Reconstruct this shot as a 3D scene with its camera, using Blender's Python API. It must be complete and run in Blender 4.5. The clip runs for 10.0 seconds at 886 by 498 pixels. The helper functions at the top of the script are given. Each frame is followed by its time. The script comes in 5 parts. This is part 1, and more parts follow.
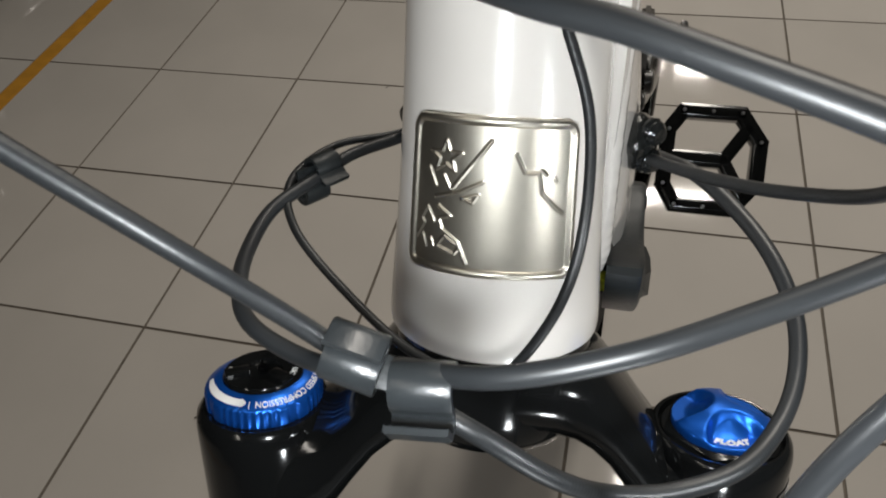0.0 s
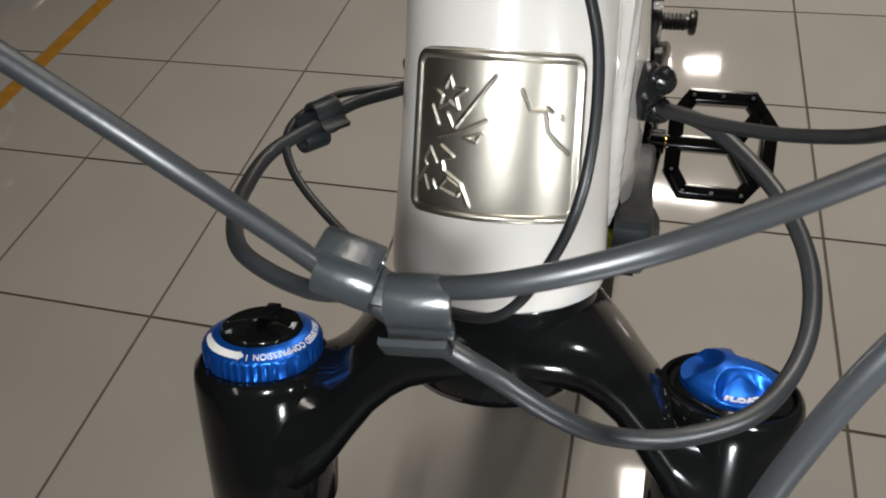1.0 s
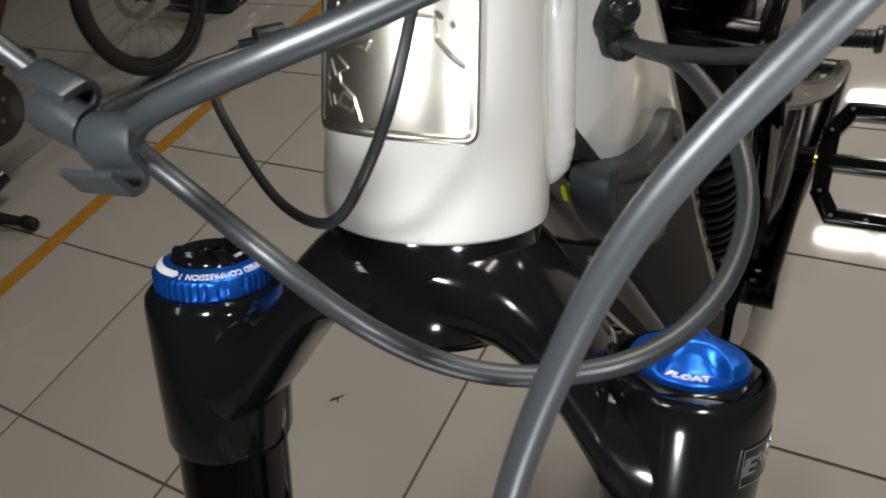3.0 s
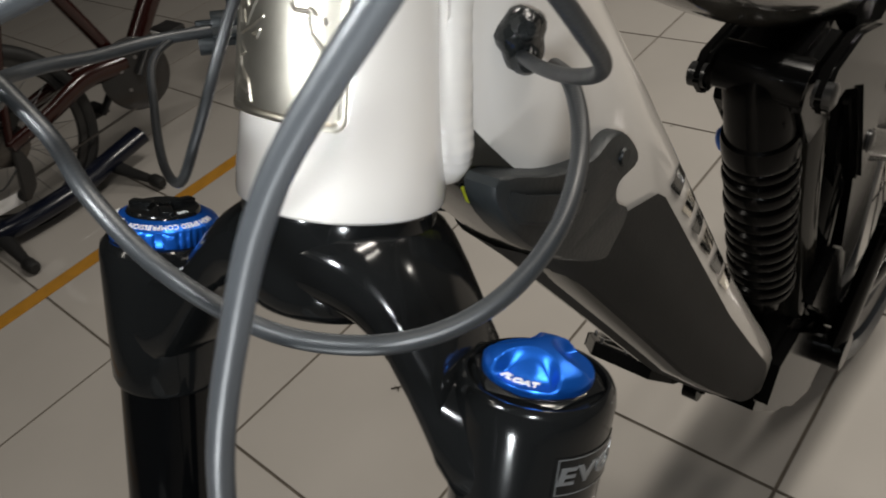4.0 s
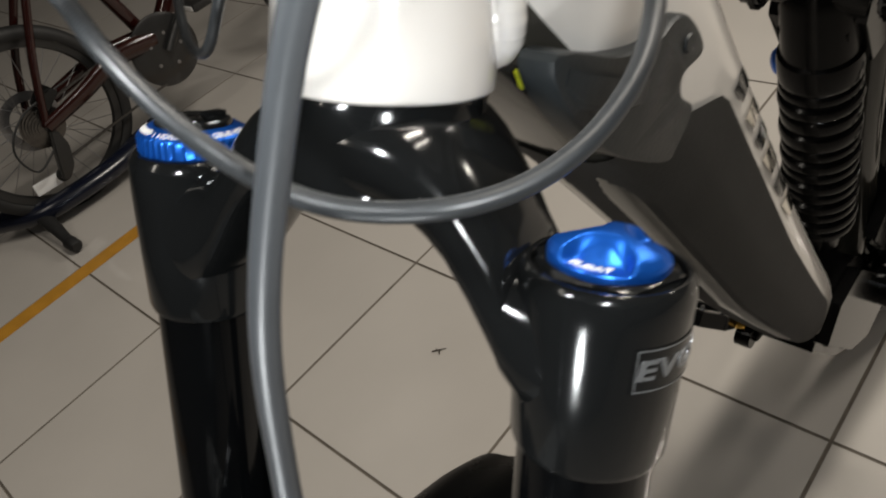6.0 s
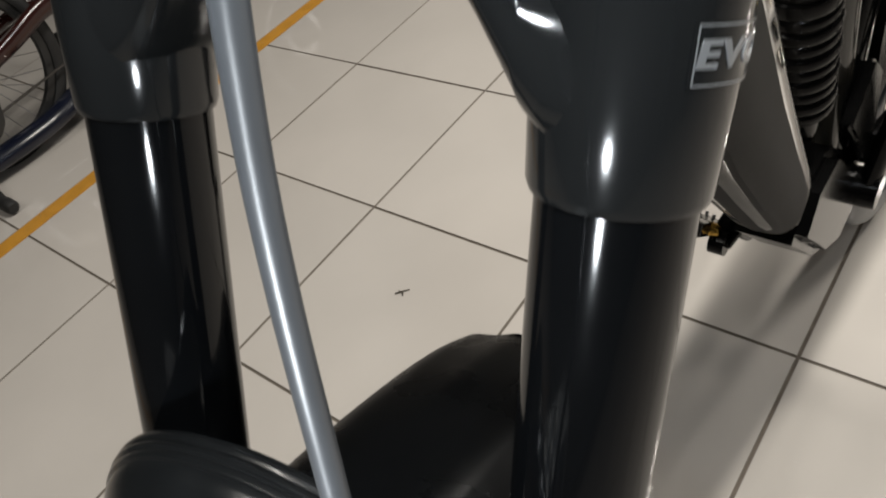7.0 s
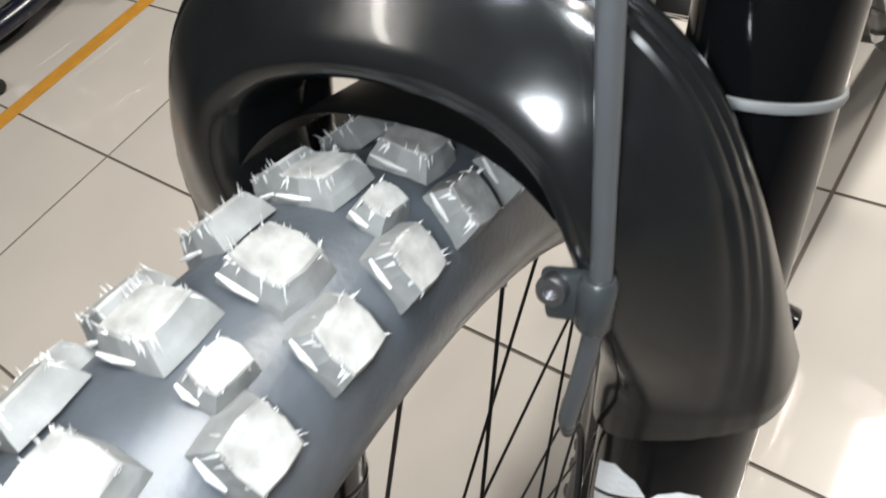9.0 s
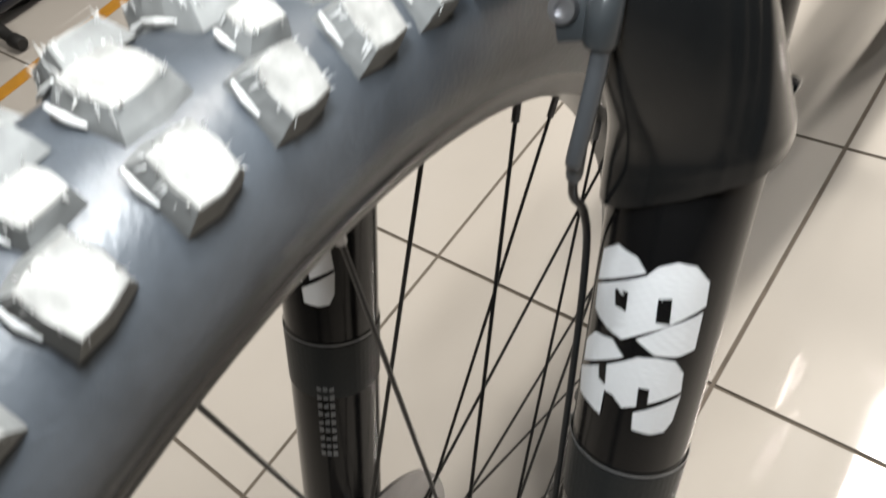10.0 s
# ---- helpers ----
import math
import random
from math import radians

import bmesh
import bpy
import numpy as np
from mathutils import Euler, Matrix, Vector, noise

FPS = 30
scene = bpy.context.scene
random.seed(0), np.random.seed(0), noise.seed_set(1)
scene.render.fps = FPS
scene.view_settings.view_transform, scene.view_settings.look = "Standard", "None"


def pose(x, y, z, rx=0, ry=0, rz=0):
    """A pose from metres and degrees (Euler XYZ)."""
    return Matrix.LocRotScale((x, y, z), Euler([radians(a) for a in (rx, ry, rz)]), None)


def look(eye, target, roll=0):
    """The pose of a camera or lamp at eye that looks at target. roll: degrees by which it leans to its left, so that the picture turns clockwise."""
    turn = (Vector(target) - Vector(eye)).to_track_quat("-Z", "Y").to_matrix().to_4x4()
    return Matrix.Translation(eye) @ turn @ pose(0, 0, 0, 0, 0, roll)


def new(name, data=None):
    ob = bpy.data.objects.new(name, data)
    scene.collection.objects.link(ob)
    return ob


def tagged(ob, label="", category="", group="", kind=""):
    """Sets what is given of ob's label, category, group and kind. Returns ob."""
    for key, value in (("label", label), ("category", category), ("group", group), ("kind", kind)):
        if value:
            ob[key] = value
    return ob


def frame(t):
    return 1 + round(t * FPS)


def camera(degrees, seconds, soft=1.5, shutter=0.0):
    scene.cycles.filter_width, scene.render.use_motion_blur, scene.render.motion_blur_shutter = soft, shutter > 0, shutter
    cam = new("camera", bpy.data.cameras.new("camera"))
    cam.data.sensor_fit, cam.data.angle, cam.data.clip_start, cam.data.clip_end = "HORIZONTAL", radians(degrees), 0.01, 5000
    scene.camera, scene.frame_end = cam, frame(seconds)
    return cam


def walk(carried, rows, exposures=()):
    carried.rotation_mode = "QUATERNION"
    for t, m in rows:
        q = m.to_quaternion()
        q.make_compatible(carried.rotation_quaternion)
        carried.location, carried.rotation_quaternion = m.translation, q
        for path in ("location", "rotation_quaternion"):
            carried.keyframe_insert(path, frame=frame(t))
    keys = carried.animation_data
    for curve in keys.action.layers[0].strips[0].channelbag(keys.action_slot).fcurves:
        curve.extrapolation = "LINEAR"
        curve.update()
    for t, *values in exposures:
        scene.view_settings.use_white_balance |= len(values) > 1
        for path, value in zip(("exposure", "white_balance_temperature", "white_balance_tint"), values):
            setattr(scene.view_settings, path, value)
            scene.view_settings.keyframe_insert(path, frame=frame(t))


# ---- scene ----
cam = camera(62.63, 10.0, 1.9, 0.5)
PATH = [
    (0, 1.2367, -0.6454, 1.0702, 42.32, 4.86, 13.41),
    (0.5, 1.2345, -0.6495, 1.0626, 42.06, 4.41, 13.33),
    (1, 1.2383, -0.6518, 1.0566, 42.25, 5.05, 14.02),
    (1.5, 1.2528, -0.6501, 1.0432, 43.13, 7.12, 15.84),
    (2, 1.2725, -0.6503, 1.035, 43.82, 7.11, 16.98),
    (2.2, 1.2785, -0.6522, 1.0308, 44.84, 7.9, 19.11),
    (3.5, 1.3308, -0.6267, 1.0167, 47.7, 12.1, 33.09),
    (4, 1.3645, -0.6146, 1.0119, 49.61, 11.53, 39.89),
    (4.5, 1.3708, -0.5935, 1.0017, 49.31, 13.18, 42.28),
    (5, 1.3657, -0.5899, 0.9947, 48.21, 13.43, 41.13),
    (5.5, 1.3633, -0.6039, 0.9894, 47.79, 13.97, 40.83),
    (6, 1.3558, -0.6226, 0.9849, 47.66, 14.8, 40.57),
    (6.2, 1.3471, -0.6305, 0.9699, 46.6, 14.86, 39.85),
    (7.3, 1.339, -0.657, 0.9101, 43.25, 14.04, 35.9),
    (7.5, 1.3345, -0.6665, 0.8978, 42.33, 15.29, 36.28),
    (8, 1.3248, -0.6926, 0.8689, 39.78, 15.64, 36.35),
    (8.5, 1.3247, -0.72, 0.8462, 38.78, 15.06, 36.2),
    (9, 1.3228, -0.7332, 0.8291, 38.02, 14.06, 35.17),
    (9.5, 1.3414, -0.7577, 0.8229, 38.2, 14.59, 35.74),
    (10, 1.3501, -0.7852, 0.7989, 37.97, 13.82, 36.94),
]
EXPOSURES = [(0, -0.48, 6600, 10), (2, -0.40, 6650, 10), (3.5, -0.32, 6550, 10), (4.5, -0.02, 6650, 10), (6.2, 0.22, 6700, 10), (7.3, 1.1, 6350, 10), (8.5, 1.55, 6300, 10), (9.5, 1.2, 6500, 10), (10, 1.3, 6500, 10)]
walk(cam, [(r[0], pose(*r[1:])) for r in PATH], EXPOSURES)

# ---- world, lamps ----
world = bpy.data.worlds.new("world")
scene.world = world
world.use_nodes = True
world.node_tree.nodes["Background"].inputs[0].default_value = (1.0, 0.95, 0.88, 1)
world.node_tree.nodes["Background"].inputs[1].default_value = 0.13


def area_lamp(name, eye, target, sx, sy, watts, colour):
    d = bpy.data.lights.new(name, "AREA")
    d.shape, d.size, d.size_y, d.energy, d.color = "RECTANGLE", sx, sy, watts, colour
    ob = new(name, d)
    ob.matrix_world = look(eye, target)
    return ob


# first four: tubes mirrored in the floor; last four: unseen, added as fill
for lx, ly, watts, wide, long in ((1.38, 5.04, 20, 0.26, 0.07), (1.78, 5.04, 20, 0.26, 0.07), (1.40, 3.38, 18, 0.30, 0.07), (1.74, 3.38, 18, 0.30, 0.07), (1.50, 0.62, 32, 0.14, 1.2), (1.94, 0.62, 14, 0.10, 1.2), (3.9, 4.8, 44, 0.14, 0.6), (0.25, -1.75, 8, 0.10, 1.2)):
    area_lamp("ceiling_and_fill_lamp", (lx, ly, 2.70), (lx, ly, 0), wide, long, watts, (1.0, 0.945, 0.86))
# fixed stand-ins for one carried hand torch: above badge, beside air cap, beside tyre
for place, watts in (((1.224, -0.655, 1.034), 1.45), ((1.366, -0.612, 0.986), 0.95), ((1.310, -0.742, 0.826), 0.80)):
    torch = bpy.data.lights.new("torch_stand_in", "POINT")
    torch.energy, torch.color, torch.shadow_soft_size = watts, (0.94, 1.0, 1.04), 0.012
    new("torch_stand_in", torch).location = place


# ---- materials ----
def material(name, colour, rough=0.5, metal=0.0, coat=0.0, spots=0.0, scale=40.0, bump=0.0, bump_scale=300.0, per_object=0.0, rough_var=0.0, shine=0.5):
    """A node material: two scales of noise vary colour, gloss and relief."""
    m = bpy.data.materials.new(name)
    m.use_nodes = True
    nt = m.node_tree
    b = nt.nodes["Principled BSDF"]
    b.inputs["Metallic"].default_value = metal
    b.inputs["Coat Weight"].default_value = coat
    b.inputs["Specular IOR Level"].default_value = shine
    b.inputs["Coat Roughness"].default_value = 0.05
    co = nt.nodes.new("ShaderNodeTexCoord")
    big, fine = nt.nodes.new("ShaderNodeTexNoise"), nt.nodes.new("ShaderNodeTexNoise")
    big.inputs["Scale"].default_value, fine.inputs["Scale"].default_value = scale, bump_scale
    big.inputs["Detail"].default_value, fine.inputs["Detail"].default_value = 5, 3
    for n in (big, fine):
        nt.links.new(co.outputs["Object"], n.inputs["Vector"])
    ramp = nt.nodes.new("ShaderNodeMapRange")
    ramp.inputs["From Min"].default_value, ramp.inputs["From Max"].default_value = 0.25, 0.75
    ramp.inputs["To Min"].default_value, ramp.inputs["To Max"].default_value = 1 - spots, 1 + spots
    nt.links.new(big.outputs["Fac"], ramp.inputs["Value"])
    value = ramp.outputs["Result"]
    if per_object:
        info, vary = nt.nodes.new("ShaderNodeObjectInfo"), nt.nodes.new("ShaderNodeMapRange")
        vary.inputs["To Min"].default_value, vary.inputs["To Max"].default_value = 1 - per_object, 1 + per_object
        nt.links.new(info.outputs["Random"], vary.inputs["Value"])
        mul = nt.nodes.new("ShaderNodeMath")
        mul.operation = "MULTIPLY"
        nt.links.new(value, mul.inputs[0])
        nt.links.new(vary.outputs["Result"], mul.inputs[1])
        value = mul.outputs["Value"]
    mix = nt.nodes.new("ShaderNodeVectorMath")
    mix.operation = "SCALE"
    mix.inputs[0].default_value = colour
    nt.links.new(value, mix.inputs["Scale"])
    nt.links.new(mix.outputs["Vector"], b.inputs["Base Color"])
    rr = nt.nodes.new("ShaderNodeMapRange")
    rr.inputs["From Min"].default_value, rr.inputs["From Max"].default_value = 0.3, 0.7
    rr.inputs["To Min"].default_value, rr.inputs["To Max"].default_value = max(rough - rough_var, 0.02), min(rough + rough_var, 1)
    nt.links.new(big.outputs["Fac"], rr.inputs["Value"])
    nt.links.new(rr.outputs["Result"], b.inputs["Roughness"])
    if bump:
        bn = nt.nodes.new("ShaderNodeBump")
        bn.inputs["Strength"].default_value, bn.inputs["Distance"].default_value = bump, 0.001
        nt.links.new(fine.outputs["Fac"], bn.inputs["Height"])
        nt.links.new(bn.outputs["Normal"], b.inputs["Normal"])
    return m


TILE = material("floor_tile_glaze", (0.49, 0.46, 0.425), 0.05, 0, 0, 0.06, 3.0, 0.02, 60, 0.035, 0.025)
TILEEDGE = material("worn_tile_edge", (0.24, 0.215, 0.185), 0.75, 0, 0, 0.25, 30, 0.2)
GROUT = material("grout", (0.13, 0.11, 0.09), 0.9, 0, 0, 0.3, 30, 0.3)
TAPE = material("ochre_floor_tape", (0.50, 0.24, 0.03), 0.45, 0, 0, 0.15, 25, 0.1)
OLIVE = material("olive_grey_gloss", (0.040, 0.037, 0.031), 0.14, 0, 0.4, 0.03, 20, 0.01, shine=0.4)
CREAM = material("cream_gloss_paint", (0.74, 0.70, 0.655), 0.18, 0, 0.6, 0.015, 20, 0.01)
BLACK = material("black_gloss_paint", (0.006, 0.0064, 0.0066), 0.12, 0, 0, 0.1, 30, 0.01, rough_var=0.03, shine=0.40)
ANODISED = material("black_anodised_alloy", (0.002, 0.0022, 0.0025), 0.10, 0, 0, 0.1, 30, rough_var=0.03, shine=0.28)
GREYBLACK = material("satin_black_alloy", (0.018, 0.018, 0.018), 0.32, 0, 0.2, 0.15, 40, 0.05)
BLUE = material("blue_anodised_alloy", (0.01, 0.13, 0.62), 0.3, 0.75, 0, 0.06, 60, 0.05)
HOSE = material("grey_rubber_hose", (0.019, 0.021, 0.023), 0.40, 0, 0, 0.08, 80, 0.02, 900, shine=0.6)
# hose grey raised to carry the torch light on the front brake hose
LITHOSE = material("torchlit_grey_hose", (0.040, 0.043, 0.047), 0.38, 0, 0, 0.08, 80, 0.02, 900, shine=0.7)
DARKHOSE = material("black_rubber_hose", (0.014, 0.015, 0.016), 0.40, 0, 0, 0.1, 80, 0.1, 900)
PLASTIC = material("dark_grey_plastic", (0.015, 0.0175, 0.0185), 0.42, 0, 0, 0.1, 60, 0.15, 500, shine=0.3)
RUBBER = material("dusty_tyre_rubber", (0.044, 0.050, 0.058), 0.40, 0, 0, 0.3, 60, 0.2, 400)
DUSTED = material("dusty_knob_rubber", (0.20, 0.198, 0.188), 0.8, 0, 0, 0.45, 140, 0.22, 500, 0.12)
SHOCKBLACK = material("shock_black_anodising", (0.003, 0.003, 0.003), 0.16, 0, 0, 0.1, 30, shine=0.12)
KNOBSIDE = material("grey_knob_flank", (0.13, 0.133, 0.130), 0.7, 0, 0, 0.3, 140, 0.1, 500, 0.1)
HAIR = material("pale_rubber_hair", (0.42, 0.42, 0.41), 0.6, 0, 0, 0.1)
STEEL = material("brushed_steel", (0.60, 0.56, 0.48), 0.36, 1.0, 0, 0.08, 120, 0.02, 700)
WHITE = material("white_decal_print", (0.78, 0.78, 0.78), 0.35, 0, 0, 0.02)
SILVER = material("silver_decal_print", (0.20, 0.205, 0.21), 0.3, 0.5, 0, 0.05)
WALLP = material("grey_wall_paint", (0.10, 0.098, 0.094), 0.7, 0, 0, 0.03, 2, 0.1, 150)


# ---- mesh helpers ----
def part(name, bm, material, parent=None, label="", m=None, smooth=True):
    """Links a bmesh as one mesh object. m: the pose of its own frame in the world."""
    if m is not None:
        bm.transform(m)
    if parent is not None:
        top = parent
        while top.parent is not None:
            top = top.parent
        bm.transform(Matrix.Translation(-top.location))
    bmesh.ops.recalc_face_normals(bm, faces=bm.faces[:])
    me = bpy.data.meshes.new(name)
    bm.to_mesh(me)
    bm.free()
    for mat in material if isinstance(material, (list, tuple)) else (material,):
        me.materials.append(mat)
    if smooth:
        me.polygons.foreach_set("use_smooth", [True] * len(me.polygons))
        me.set_sharp_from_angle(angle=radians(38))
    ob = new(name, me)
    if parent is not None:
        ob.parent = parent
    if label:
        ob["label"] = label
    return ob


def thing(name, place, label, category, group="", kind=""):
    ob = new(name)
    ob.location = place
    ob.empty_display_size = 0.05
    return tagged(ob, label, category, group, kind)


def box(bm, lo, hi, m=None, bevel=0.0):
    """A box between two corners, with rounded edges."""
    size = [h - l for l, h in zip(lo, hi)]
    r = bmesh.ops.create_cube(bm, size=1.0, matrix=Matrix.Translation([(l + h) / 2 for l, h in zip(lo, hi)]) @ Matrix.Diagonal((*size, 1)))
    if bevel:
        edges = list({e for v in r["verts"] for e in v.link_edges})
        out = bmesh.ops.bevel(bm, geom=edges, offset=bevel, segments=2, affect="EDGES", profile=0.6)
        verts = list({v for f in out["faces"] for v in f.verts})
    else:
        verts = r["verts"]
    if m is not None:
        bmesh.ops.transform(bm, matrix=m, verts=verts)
    return bm


def lathe(bm, profile, steps=48, m=None, scale_y=1.0):
    """Rings of (radius, z) turned round z; closed at radius 0."""
    rings = []
    for r, z in profile:
        if r < 1e-6:
            rings.append([bm.verts.new((0, 0, z))])
        else:
            rings.append([bm.verts.new((r * math.cos(2 * math.pi * i / steps), scale_y * r * math.sin(2 * math.pi * i / steps), z)) for i in range(steps)])
    for a, b in zip(rings, rings[1:]):
        for i in range(steps):
            j = (i + 1) % steps
            if len(a) == 1 and len(b) > 1:
                bm.faces.new((a[0], b[i], b[j]))
            elif len(b) == 1 and len(a) > 1:
                bm.faces.new((a[i], a[j], b[0]))
            elif len(a) > 1:
                bm.faces.new((a[i], a[j], b[j], b[i]))
    if m is not None:
        bmesh.ops.transform(bm, matrix=m, verts=[v for ring in rings for v in ring])
    return bm


def loft(bm, sections, closed=True, caps=True):
    """Joins rows of points, each of the same number."""
    rows = [[bm.verts.new(p) for p in s] for s in sections]
    n = len(rows[0])
    for a, b in zip(rows, rows[1:]):
        for i in range(n if closed else n - 1):
            j = (i + 1) % n
            bm.faces.new((a[i], a[j], b[j], b[i]))
    if caps and closed:
        bm.faces.new(rows[0][::-1])
        bm.faces.new(rows[-1])
    return bm


def spline(points, per=12):
    """A smooth line through points (Catmull-Rom)."""
    p = [Vector(q) for q in points]
    p = [2 * p[0] - p[1]] + p + [2 * p[-1] - p[-2]]
    out = []
    for i in range(1, len(p) - 2):
        a, b, c, d = p[i - 1:i + 3]
        for k in range(per):
            t = k / per
            out.append(0.5 * (2 * b + (c - a) * t + (2 * a - 5 * b + 4 * c - d) * t * t + (3 * b - a - 3 * c + d) * t ** 3))
    out.append(p[-2])
    return out


def sweep(bm, line, radius, sides=14, flat=1.0, up=None, caps=True):
    """A tube along a line; radius a number or one for each point."""
    line = [Vector(p) for p in line]
    tangents = [(line[min(i + 1, len(line) - 1)] - line[max(i - 1, 0)]).normalized() for i in range(len(line))]
    side = tangents[0].cross(up or Vector((0.31, 0.2, 0.93))).normalized()
    sections = []
    for i, (p, t) in enumerate(zip(line, tangents)):
        side = (side - t * side.dot(t)).normalized()
        other = t.cross(side)
        r = radius[i] if isinstance(radius, (list, tuple)) else radius
        sections.append([p + side * (r * math.cos(2 * math.pi * k / sides)) + other * (r * flat * math.sin(2 * math.pi * k / sides)) for k in range(sides)])
    return loft(bm, sections, True, caps)


# ---- frames of the bicycle: z runs up the steering axis, -y ahead ----
def axis_frame(origin, side, up):
    z = Vector(up).normalized()
    x = (Vector(side) - z * Vector(side).dot(z)).normalized()
    y = z.cross(x)
    return Matrix(((x.x, y.x, z.x, origin[0]), (x.y, y.y, z.y, origin[1]), (x.z, y.z, z.z, origin[2]), (0, 0, 0, 1)))


FORK = axis_frame((1.20945, -0.58925, 0.74586), (0.98099, 0.18116, -0.06962), (-0.01691, 0.43717, 0.89922))
LOWER = axis_frame((1.20928, -0.59069, 0.74593), (0.98667, 0.15277, -0.05615), (-0.01656, 0.43740, 0.89911))
HEAD = axis_frame((1.20509, -0.58229, 0.74524), (1, 0, 0), (0.00021, 0.43907, 0.89845))
LEG = 0.0720

# ---- room ----
PITCH = 0.4041


def build_room():
    bm = bmesh.new()
    box(bm, (-4.2, -3.2, -0.12), (5.6, 7.2, -0.0025))
    floor = part("floor", bm, GROUT, None, "", None, False)
    tagged(floor, "shop floor of glossy beige ceramic tiles with dark joints", "floor", "", "structure")
    # walls and ceiling are unseen; their dark grey keeps reflections in black parts dim
    for name, lo, hi in (("wall_north", (-4.35, 7.2, -0.12), (5.75, 7.35, 3.05)), ("wall_south", (-4.35, -3.35, -0.12), (5.75, -3.2, 3.05)),
                         ("wall_west", (-4.35, -3.2, -0.12), (-4.2, 7.2, 3.05)), ("wall_east", (5.6, -3.2, -0.12), (5.75, 7.2, 3.05))):
        bm = bmesh.new()
        box(bm, lo, hi)
        tagged(part(name, bm, WALLP, None, "", None, False), "unseen shop wall, plain dark grey to keep reflections dim", "wall", "", "structure")
    bm = bmesh.new()
    box(bm, (-4.35, -3.35, 3.05), (5.75, 7.35, 3.17))
    tagged(part("ceiling", bm, WALLP, None, "", None, False), "unseen shop ceiling, plain dark grey to keep reflections dim", "ceiling", "", "structure")
    return floor


def tile_mesh(w, h):
    bm = bmesh.new()
    rows = []
    b = 0.0008
    for inset, z in ((0, -0.006), (0, -b), (b, 0)):
        rows.append([bm.verts.new((sx * (w / 2 - inset), sy * (h / 2 - inset), z)) for sx, sy in ((-1, -1), (1, -1), (1, 1), (-1, 1))])
    for a, c in zip(rows, rows[1:]):
        for i in range(4):
            bm.faces.new((a[i], a[(i + 1) % 4], c[(i + 1) % 4], c[i])).material_index = 1
    bm.faces.new(rows[-1])
    me = bpy.data.meshes.new("tile")
    bm.to_mesh(me)
    bm.free()
    me.materials.append(TILE)
    me.materials.append(TILEEDGE)
    return me


def lay_tiles(floor):
    me = tile_mesh(PITCH - 0.0042, PITCH - 0.0042)
    rng = random.Random(5)
    rest = bmesh.new()
    for i in range(-10, 13):
        for j in range(-7, 17):
            x, y = (i + 0.5) * PITCH, (j + 0.5) * PITCH
            z = rng.uniform(-0.0004, 0.0002)
            if -6 <= i <= 9 and -5 <= j <= 9:
                ob = new("tile", me)
                ob.location = (x, y, z)
                ob.rotation_euler = (rng.uniform(-0.0008, 0.0008), rng.uniform(-0.0008, 0.0008), 0)
                ob.parent = floor
            else:
                t = bmesh.new()
                t.from_mesh(me)
                t.transform(Matrix.Translation((x, y, 0)))
                tmp = bpy.data.meshes.new("tmp")
                t.to_mesh(tmp)
                t.free()
                rest.from_mesh(tmp)
                bpy.data.meshes.remove(tmp)
    ob = part("far_tiles", rest, (TILE, TILEEDGE), floor, "", None, False)
    ob["kind"] = "stuff"


floor = build_room()

bm = bmesh.new()
box(bm, (-0.402, -3.1, 0.0006), (-0.352, 7.1, 0.0012))
tagged(part("floor_tape", bm, TAPE, None, "", None, False), "ochre yellow marking tape stuck along the floor", "tape", "", "structure")

# ---- bicycle ----
bike = thing("bicycle", (1.2098, -0.35, 0.0), "cream mountain bike with black fork, blue dials and grey brake hoses", "bicycle")


def at_fork(x, y, z, rx=0, ry=0, rz=0):
    return FORK @ pose(x, y, z, rx, ry, rz)


def at_lower(x, y, z, rx=0, ry=0, rz=0):
    return LOWER @ pose(x, y, z, rx, ry, rz)


CROWN = FORK @ pose(0, 0, 0.0010)
STEER_Y = 0.0062


def in_crown(x, y, z, rx=0, ry=0, rz=0):
    return CROWN @ pose(x, y, z, rx, ry, rz)


def superellipse(cx, cy, rx, ry, n, power=2.4):
    out = []
    for k in range(n):
        a = 2 * math.pi * k / n
        c, s = math.cos(a), math.sin(a)
        out.append((cx + rx * math.copysign(abs(c) ** (2 / power), c), cy + ry * math.copysign(abs(s) ** (2 / power), s)))
    return out


# ---- head tube and its badge ----
def build_head_tube():
    bm = bmesh.new()
    lathe(bm, [(0.0235, 0.1605), (0.0306, 0.1605), (0.0314, 0.1613), (0.0316, 0.163), (0.0314, 0.170), (0.0306, 0.18), (0.0292, 0.20), (0.0282, 0.225), (0.0274, 0.26), (0.0272, 0.300), (0.0264, 0.3015), (0.0, 0.3015)], 72)
    tube = part("head_tube", bm, CREAM, bike, "tapered cream head tube", HEAD)
    bm = bmesh.new()
    lathe(bm, [(0.020, 0.1575), (0.0288, 0.1575), (0.0296, 0.1585), (0.0296, 0.1600), (0.0285, 0.1612), (0.0, 0.1612)], 64)
    part("lower_headset_cup", bm, BLACK, bike, "thin black headset ring", HEAD)
    return tube


def near_line(x, z, pts):
    best = 9.0
    for (x0, z0), (x1, z1) in zip(pts, pts[1:]):
        dx, dz = x1 - x0, z1 - z0
        t = max(0.0, min(1.0, ((x - x0) * dx + (z - z0) * dz) / (dx * dx + dz * dz + 1e-12)))
        best = min(best, math.hypot(x - x0 - t * dx, z - z0 - t * dz))
    return best


